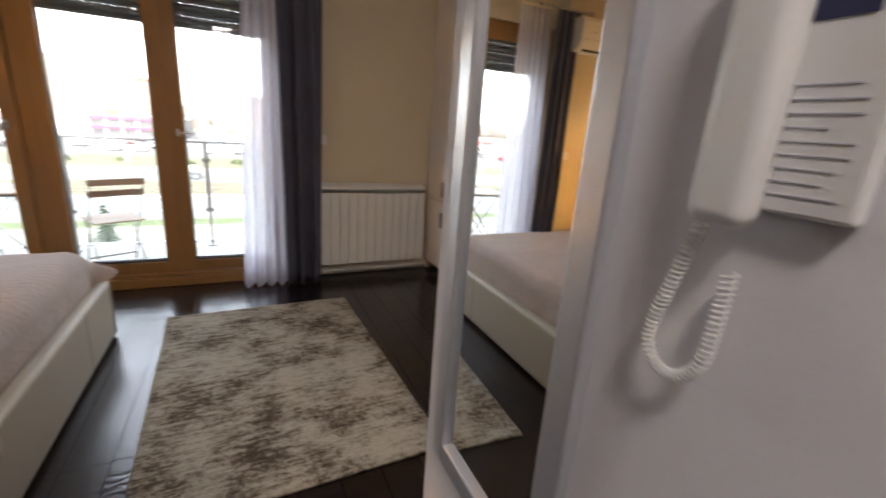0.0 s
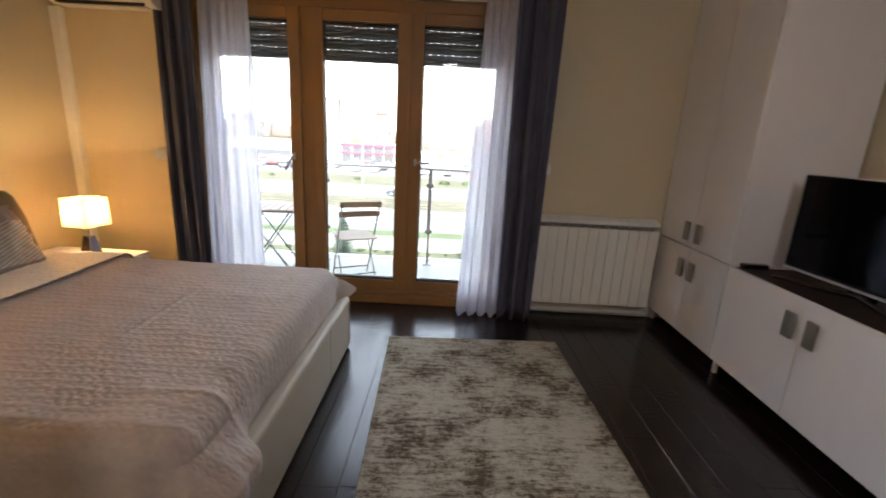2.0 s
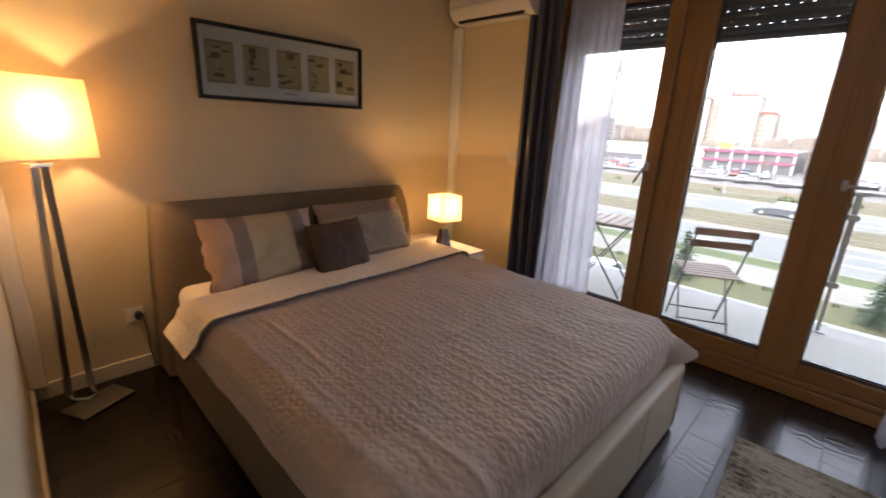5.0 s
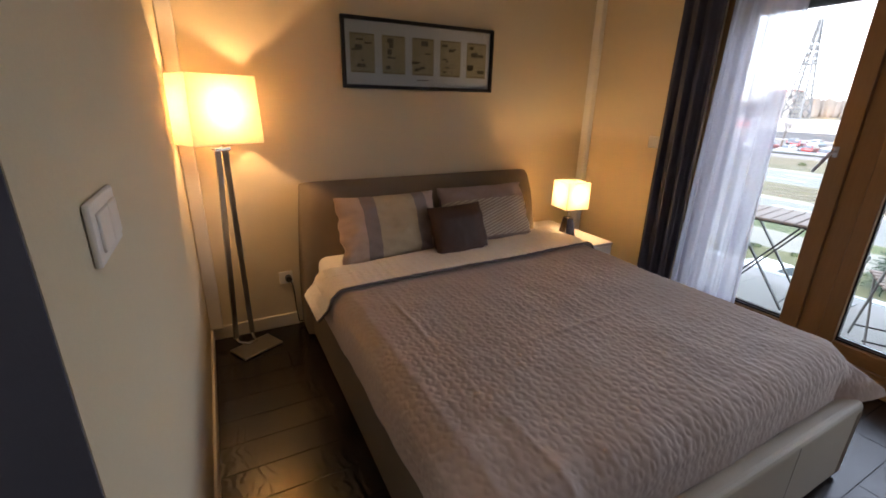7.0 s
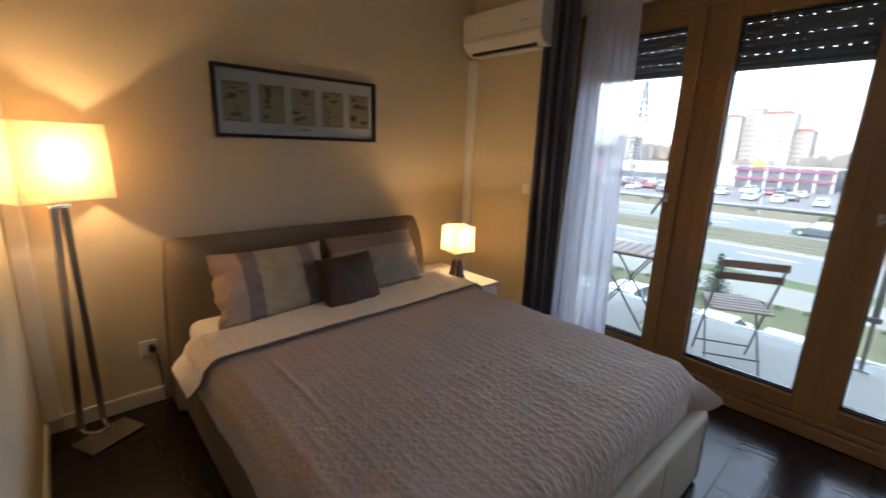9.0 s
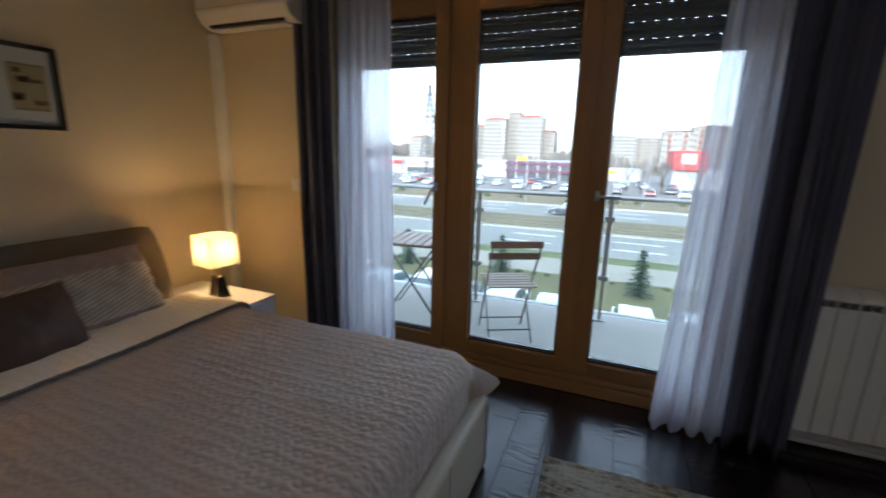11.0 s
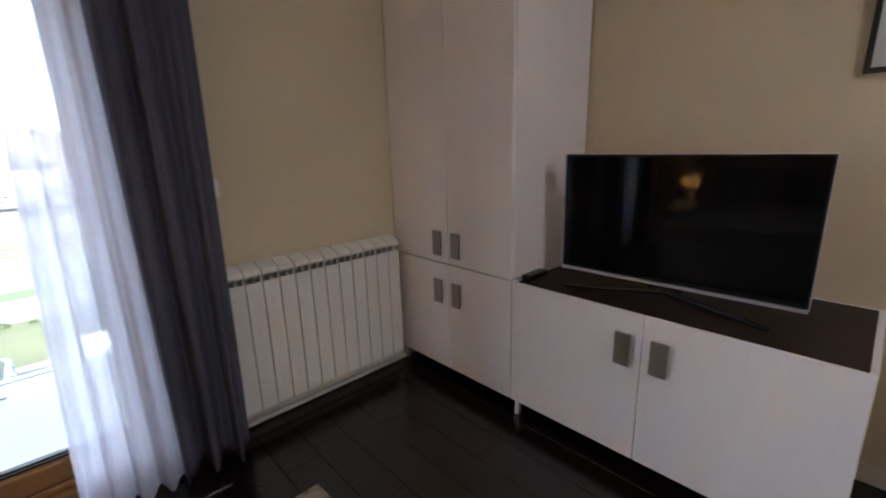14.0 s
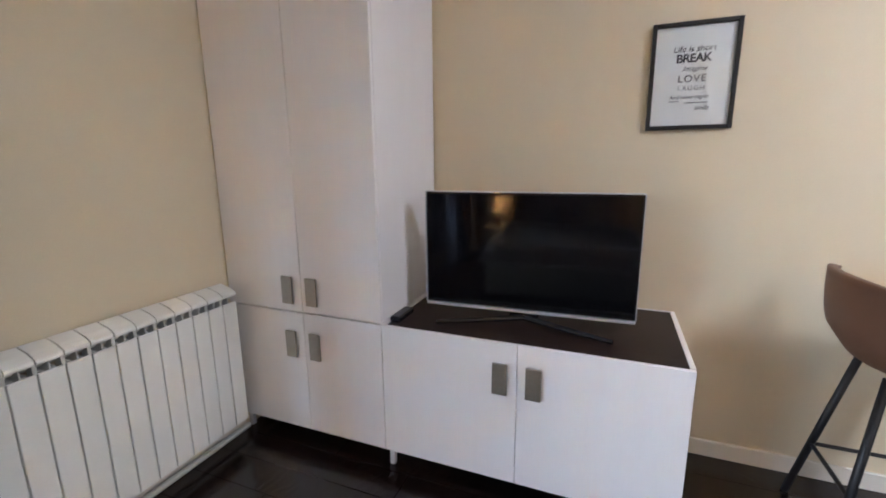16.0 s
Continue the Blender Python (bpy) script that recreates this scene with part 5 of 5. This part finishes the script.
copy_thing(SILVER, pose(3.4, 20.0, GZ, 0, 0, 90))
r = random.Random(21)
for row, y in enumerate((94, 101, 112, 119)):
    for k in range(15):
        if r.random() < 0.8:
            far = copy_thing(r.choice([WHITECAR, SILVER, SILVER, DARKCAR, DARKCAR, BLUECAR, BLUECAR, REDCAR]), pose(-62 + k * 5.2 + r.uniform(-1, 1), y, GZ, 0, 0, r.choice((90, -90))))
            tagged(far, "parked car in the far car park", group="cars in the far car park")
far = copy_thing(DARKCAR, pose(-6.0, 57.0, GZ, 0, 0, 180))
tagged(far, "dark car on the far road", group="cars in the far car park")

# ---- buildings ----
PALEWALL = plain("pale_render", (0.26, 0.242, 0.22), 0.85, var=0.06, scale=0.05, grain=1)
WARMWALL = plain("warm_render", (0.23, 0.205, 0.18), 0.85, var=0.06, scale=0.05, grain=1)
ROOFRED = plain("red_roof", (0.24, 0.075, 0.055), 0.8, var=0.12, scale=0.3)
FARGLASS = plain("far_window", (0.05, 0.055, 0.065), 0.3, relief=0)
SHOPWHITE = plain("white_cladding", (0.30, 0.30, 0.31), 0.6, var=0.04, scale=0.2)
PURPLE = plain("magenta_fascia", (0.12, 0.028, 0.07), 0.5, var=0.05)
YELLOW = plain("yellow_sign", (0.6, 0.45, 0.04), 0.5)
SIGNRED = plain("red_cladding", (0.40, 0.03, 0.03), 0.5, var=0.05)


def block(label, x0, x1, y0, y1, h, floors, cols, material, roof=ROOFRED, roof_h=2.0, bands=None):
    """A block of flats: walls, roof, rows of windows with depth, balconies."""
    b = thing("apartment_building", label, "apartment building", ((x0 + x1) / 2, (y0 + y1) / 2, GZ - 0.1), group="far blocks of flats")
    w, d = (x1 - x0) / 2, (y1 - y0) / 2
    part("wall", box(B(), -w, w, -d, d, 0, h), material, b)
    bm = B()
    lo = [bm.verts.new((sx * (w + 0.4), sy * (d + 0.4), h)) for sx, sy in ((-1, -1), (1, -1), (1, 1), (-1, 1))]
    hi = [bm.verts.new((sx * w * 0.6, sy * d * 0.5, h + roof_h)) for sx, sy in ((-1, -1), (1, -1), (1, 1), (-1, 1))]
    for i in range(4):
        bm.faces.new((lo[i], lo[(i + 1) % 4], hi[(i + 1) % 4], hi[i]))
    bm.faces.new(hi)
    part("roof", bm, roof, b)
    win, bal = B(), B()
    fh = h / floors
    for f in range(floors):
        for c in range(cols):
            x = -w + (c + 0.5) * 2 * w / cols
            ww = 2 * w / cols
            box(win, x - ww * 0.20, x + ww * 0.20, -d - 0.05, -d + 0.1, f * fh + fh * 0.38, f * fh + fh * 0.80)
            if c % 3 == 1:
                box(bal, x - ww * 0.36, x + ww * 0.36, -d - 1.2, -d, f * fh + fh * 0.1, f * fh + fh * 0.42)
        for s in (-1, 1):
            for c in range(4):
                y = -d + (c + 0.5) * d / 2
                box(win, s * w - 0.1, s * w + 0.1, y - d * 0.12, y + d * 0.12, f * fh + fh * 0.35, f * fh + fh * 0.82)
    part("windows", win, FARGLASS, b, kind="stuff")
    part("balconies", bal, bands or material, b, kind="stuff")
    return b


block("pale block of flats with a red roof", -118, -104, 346, 366, 28, 9, 6, WARMWALL)
block("pale block of flats with a red roof", -104, -86, 340, 360, 33, 11, 7, PALEWALL)
block("tall pale stair tower between the flats", -86, -76, 345, 360, 38.5, 12, 4, WARMWALL, PALEWALL, 0.8)
block("pale block of flats with a red roof", -76, -58, 340, 360, 34.5, 11, 7, PALEWALL)
block("stepped pale block of flats", -58, -49, 346, 366, 24, 8, 4, WARMWALL)
block("long pale block of flats far off", -18, 12, 450, 465, 26, 8, 14, PALEWALL, PALEWALL, 0.6)
block("long pale block of flats far off", 12, 44, 456, 471, 24.5, 8, 14, WARMWALL, PALEWALL, 0.6)
block("flats with red balcony bands", 18, 32, 250, 266, 20, 7, 6, PALEWALL, ROOFRED, 1.0, ROOFRED)
block("flats with red balcony bands", 32, 50, 254, 270, 22.5, 8, 7, PALEWALL, ROOFRED, 1.0, ROOFRED)
block("pale flats behind the trees", -210, -190, 420, 436, 22, 7, 8, PALEWALL, ROOFRED, 1.5)


def shop(label, x0, x1, y, h, material):
    s = thing("shop", label, "shop", ((x0 + x1) / 2, y, GZ - 0.05))
    w = (x1 - x0) / 2
    part("wall", box(B(), -w, w, 0, 26, 0, h, 0.1, 1), material, s)
    return s, w


s, w = shop("long white supermarket across the car park", -84, -33, 135, 5.0, SHOPWHITE)
part("sign", box(B(), -w + 6, -w + 14, -0.3, -0.02, 3.0, 4.2), SIGNRED, s, "red sign panel")
part("sign", box(B(), w - 12, w - 8, -0.3, -0.02, 2.8, 4.0), FARGLASS, s)
part("shop_window", box(B(), -w + 16, w - 16, -0.1, 0.1, 0.4, 2.2), FARGLASS, s)
s, w = shop("glazed shop with magenta fascia bands", -32, -13, 130, 5.4, FARGLASS)
for z in (2.2, 4.4):
    part("fascia", box(B(), -w - 0.3, w + 0.3, -0.8, -0.02, z, z + 0.6), PURPLE, s, "magenta fascia band")
for k in range(7):
    part("pillar", box(B(), -w + k * w / 3 - 0.2, -w + k * w / 3 + 0.2, -0.6, -0.05, 0, 5.4), SHOPWHITE, s)
part("sign", box(B(), -w + 3.0, -w + 6.0, 0.5, 1.0, 5.4, 6.6), YELLOW, s, "yellow roof sign")
s, w = shop("red and grey cube building beside the road", 11.5, 24, 118, 4.6, SHOPWHITE)
part("upper_box", box(B(), -w, -w + 7.0, -1.2, 14, 4.6, 9.0, 0.05, 1), SIGNRED, s, "red upper storey")
part("window", box(B(), -w + 1.5, -w + 4.5, -1.3, -1.1, 6.0, 8.4), SHOPWHITE, s)
s, w = shop("low white kiosk row", -10, 6, 140, 3.4, SHOPWHITE)
part("sign", box(B(), -2, 1, -0.3, -0.02, 2.2, 3.2), YELLOW, s, "yellow sign")

# ---- poles, pylon, woods ----
POLE = plain("galvanised_pole", (0.24, 0.24, 0.25), 0.5, 0.5)


def street_lamp(at, h):
    p = thing("street_lamp", "grey street lamp beside the road", "street lamp", at, group="street lamps")
    part("pole", tube(B(), [(0, 0, 0), (0, 0, h)], [0.11, 0.06], 8), POLE, p)
    part("arm", tube(B(), [(0, 0, h - 0.05), (0, -0.8, h + 0.25), (0, -1.6, h + 0.3)], 0.04, 6), POLE, p)
    part("head", box(B(), -0.15, 0.15, -2.1, -1.5, h + 0.24, h + 0.36, 0.03, 1), POLE, p)


for x in (-38, -14, 3.5, 8.0, 22):
    street_lamp((x, 67.5 + (abs(x) % 5), GZ + 0.1), 6.6)
for x in (-1, 2.0, 5.6):
    solo("utility_pole", tube(B(), [(x, 100, GZ), (x, 100, GZ + 9.2)], [0.13, 0.09], 8), POLE, "grey steel utility pole", "pole", group="utility poles")

PYLONGREY = plain("weathered_pylon_steel", (0.11, 0.115, 0.12), 0.6, 0.2)
py = thing("pylon", "tall grey lattice power pylon", "pylon", (-71, 160, GZ - 0.1))
H, bm = 32.5, B()
half = lambda z: 2.9 * (1 - z / H) ** 1.2 + 0.35
for sx, sy in ((-1, -1), (1, -1), (1, 1), (-1, 1)):
    tube(bm, [(sx * half(z), sy * half(z), z) for z in (0, 6, 12, 18, 24, H)], 0.26, 4)
part("mast", bm, PYLONGREY, py)
bm = B()
zs = [0, 3.5, 6.8, 9.8, 12.6, 15.2, 17.6, 19.8, 22, 24, 26, 28, 30]
for a, b in zip(zs, zs[1:]):
    for sy in (-1, 1):
        for s in (-1, 1):
            tube(bm, [(-s * half(a), sy * half(a), a), (s * half(b), sy * half(b), b)], 0.13, 4)
            tube(bm, [(sy * half(a), -s * half(a), a), (sy * half(b), s * half(b), b)], 0.13, 4)
part("lattice", bm, PYLONGREY, py, kind="stuff")
for z, L in ((20.5, 4.2), (24.5, 5.0), (28.5, 3.8)):
    bm = B()
    for s in (-1, 1):
        tube(bm, [(0, 0, z + 0.9), (s * L, 0, z)], 0.2, 4)
        tube(bm, [(0, 0, z), (s * L, 0, z)], 0.2, 4)
    part("crossarm", bm, PYLONGREY, py)


def wood_edge(label, x0, x1, y, h, n, seed, material):
    """A far belt of bare trees, as a crowd of upright twig clumps."""
    r = random.Random(seed)
    bm = B()
    for _ in range(n):
        x, yy = r.uniform(x0, x1), y + r.uniform(0, 40)
        hh = h * r.uniform(0.45, 1.0) * (0.7 + 0.3 * math.sin(x * 0.02 + seed))
        w = hh * r.uniform(0.10, 0.2)
        pts = [(-0.06, 0), (0.06, 0), (0.5, 0.4), (0.42, 0.75), (0.1, 1.0), (-0.3, 0.85), (-0.5, 0.5)]
        a = r.uniform(-0.5, 0.5)
        bm.faces.new([bm.verts.new((x + px * 2 * w * math.cos(a) * r.uniform(0.8, 1.2), yy + px * w * math.sin(a), GZ + pz * hh * r.uniform(0.9, 1.1))) for px, pz in pts])
    solo("woodland", bm, material, label, "woodland", kind="stuff")


wood_edge("bare brown wood on the horizon", -700, 160, 620, 24, 2000, 1, TWIGS)
wood_edge("bare trees behind the shops", -60, 60, 215, 9, 180, 2, TWIGS)


def bare_tree(at, h, seed):
    """A leafless street tree: a trunk that forks four times into twigs."""
    r = random.Random(seed)
    t = thing("bare_tree", "leafless brown tree beside the far car park", "tree", at, group="bare street trees")
    bm = B()

    def limb(p, d, length, rad, level):
        q = p + d * length
        tube(bm, [p, q], [rad, rad * 0.6], 3)
        if level:
            for _ in range(3):
                e = (d + Vector((r.uniform(-0.75, 0.75), r.uniform(-0.75, 0.75), r.uniform(-0.1, 0.5)))).normalized()
                limb(p.lerp(q, r.uniform(0.6, 1.0)), e, length * r.uniform(0.55, 0.8), rad * 0.6, level - 1)

    for _ in range(4):
        d = Vector((r.uniform(-0.6, 0.6), r.uniform(-0.6, 0.6), 1)).normalized()
        limb(Vector((0, 0, h * r.uniform(0.25, 0.36))), d, h * 0.28, h * 0.014, 3)
    part("crown", bm, TWIGS, t)
    part("trunk", tube(B(), [(0, 0, 0), (0, 0, h * 0.4)], [h * 0.026, h * 0.016], 7), BARK, t)


for k, (x, y, h) in enumerate(((1.5, 104, 6.5), (4.2, 98, 5.5), (6.0, 112, 7.0), (8.6, 104, 7.5), (9.8, 122, 7.0), (-9.5, 118, 7.0), (-14, 99, 5.0), (-47, 104, 6.0), (-58, 112, 6.5), (13.5, 96, 5.5))):
    bare_tree((x, y, GZ), h, 300 + k)

# ---- floor planks ----
def planks():
    """Staggered boards along y with worn, rounded long edges."""
    wdt, gap = 0.1606, 0.001
    meshes = {}

    def board(L):
        key = round(L, 2)
        if key not in meshes:
            bm = B()
            c = 0.0012
            lo = [bm.verts.new(p) for p in ((0, 0, -0.006), (wdt - gap, 0, -0.006), (wdt - gap, key - gap, -0.006), (0, key - gap, -0.006))]
            mid = [bm.verts.new((v.co.x, v.co.y, -0.0018)) for v in lo]
            top = [bm.verts.new((x, y, 0)) for x, y in ((c, c), (wdt - gap - c, c), (wdt - gap - c, key - gap - c), (c, key - gap - c))]
            for a, b in ((lo, mid), (mid, top)):
                for i in range(4):
                    bm.faces.new((a[i], a[(i + 1) % 4], b[(i + 1) % 4], b[i]))
            bm.faces.new(top)
            me = bpy.data.meshes.new("plank")
            bm.to_mesh(me)
            bm.free()
            me.materials.append(PLANK)
            meshes[key] = me
        return meshes[key], key

    r = random.Random(2)
    x = XW
    while x < XE:
        y = YBACK - r.uniform(0, 1.2)
        while y < 3.86:
            L = r.choice((0.9, 1.2, 1.2, 1.5))
            end = min(y + L, 3.866)
            a = max(y, YBACK)
            if x < XH0 - 0.2 and end < YS - 0.1:
                y += L
                continue
            if end - a > 0.04:
                me, key = board(end - a)
                ob = new("plank", me)
                ob.parent = FLOOR
                ob.location = (x, a, r.uniform(-0.0006, 0.0004))
            y += L
        x += wdt


planks()
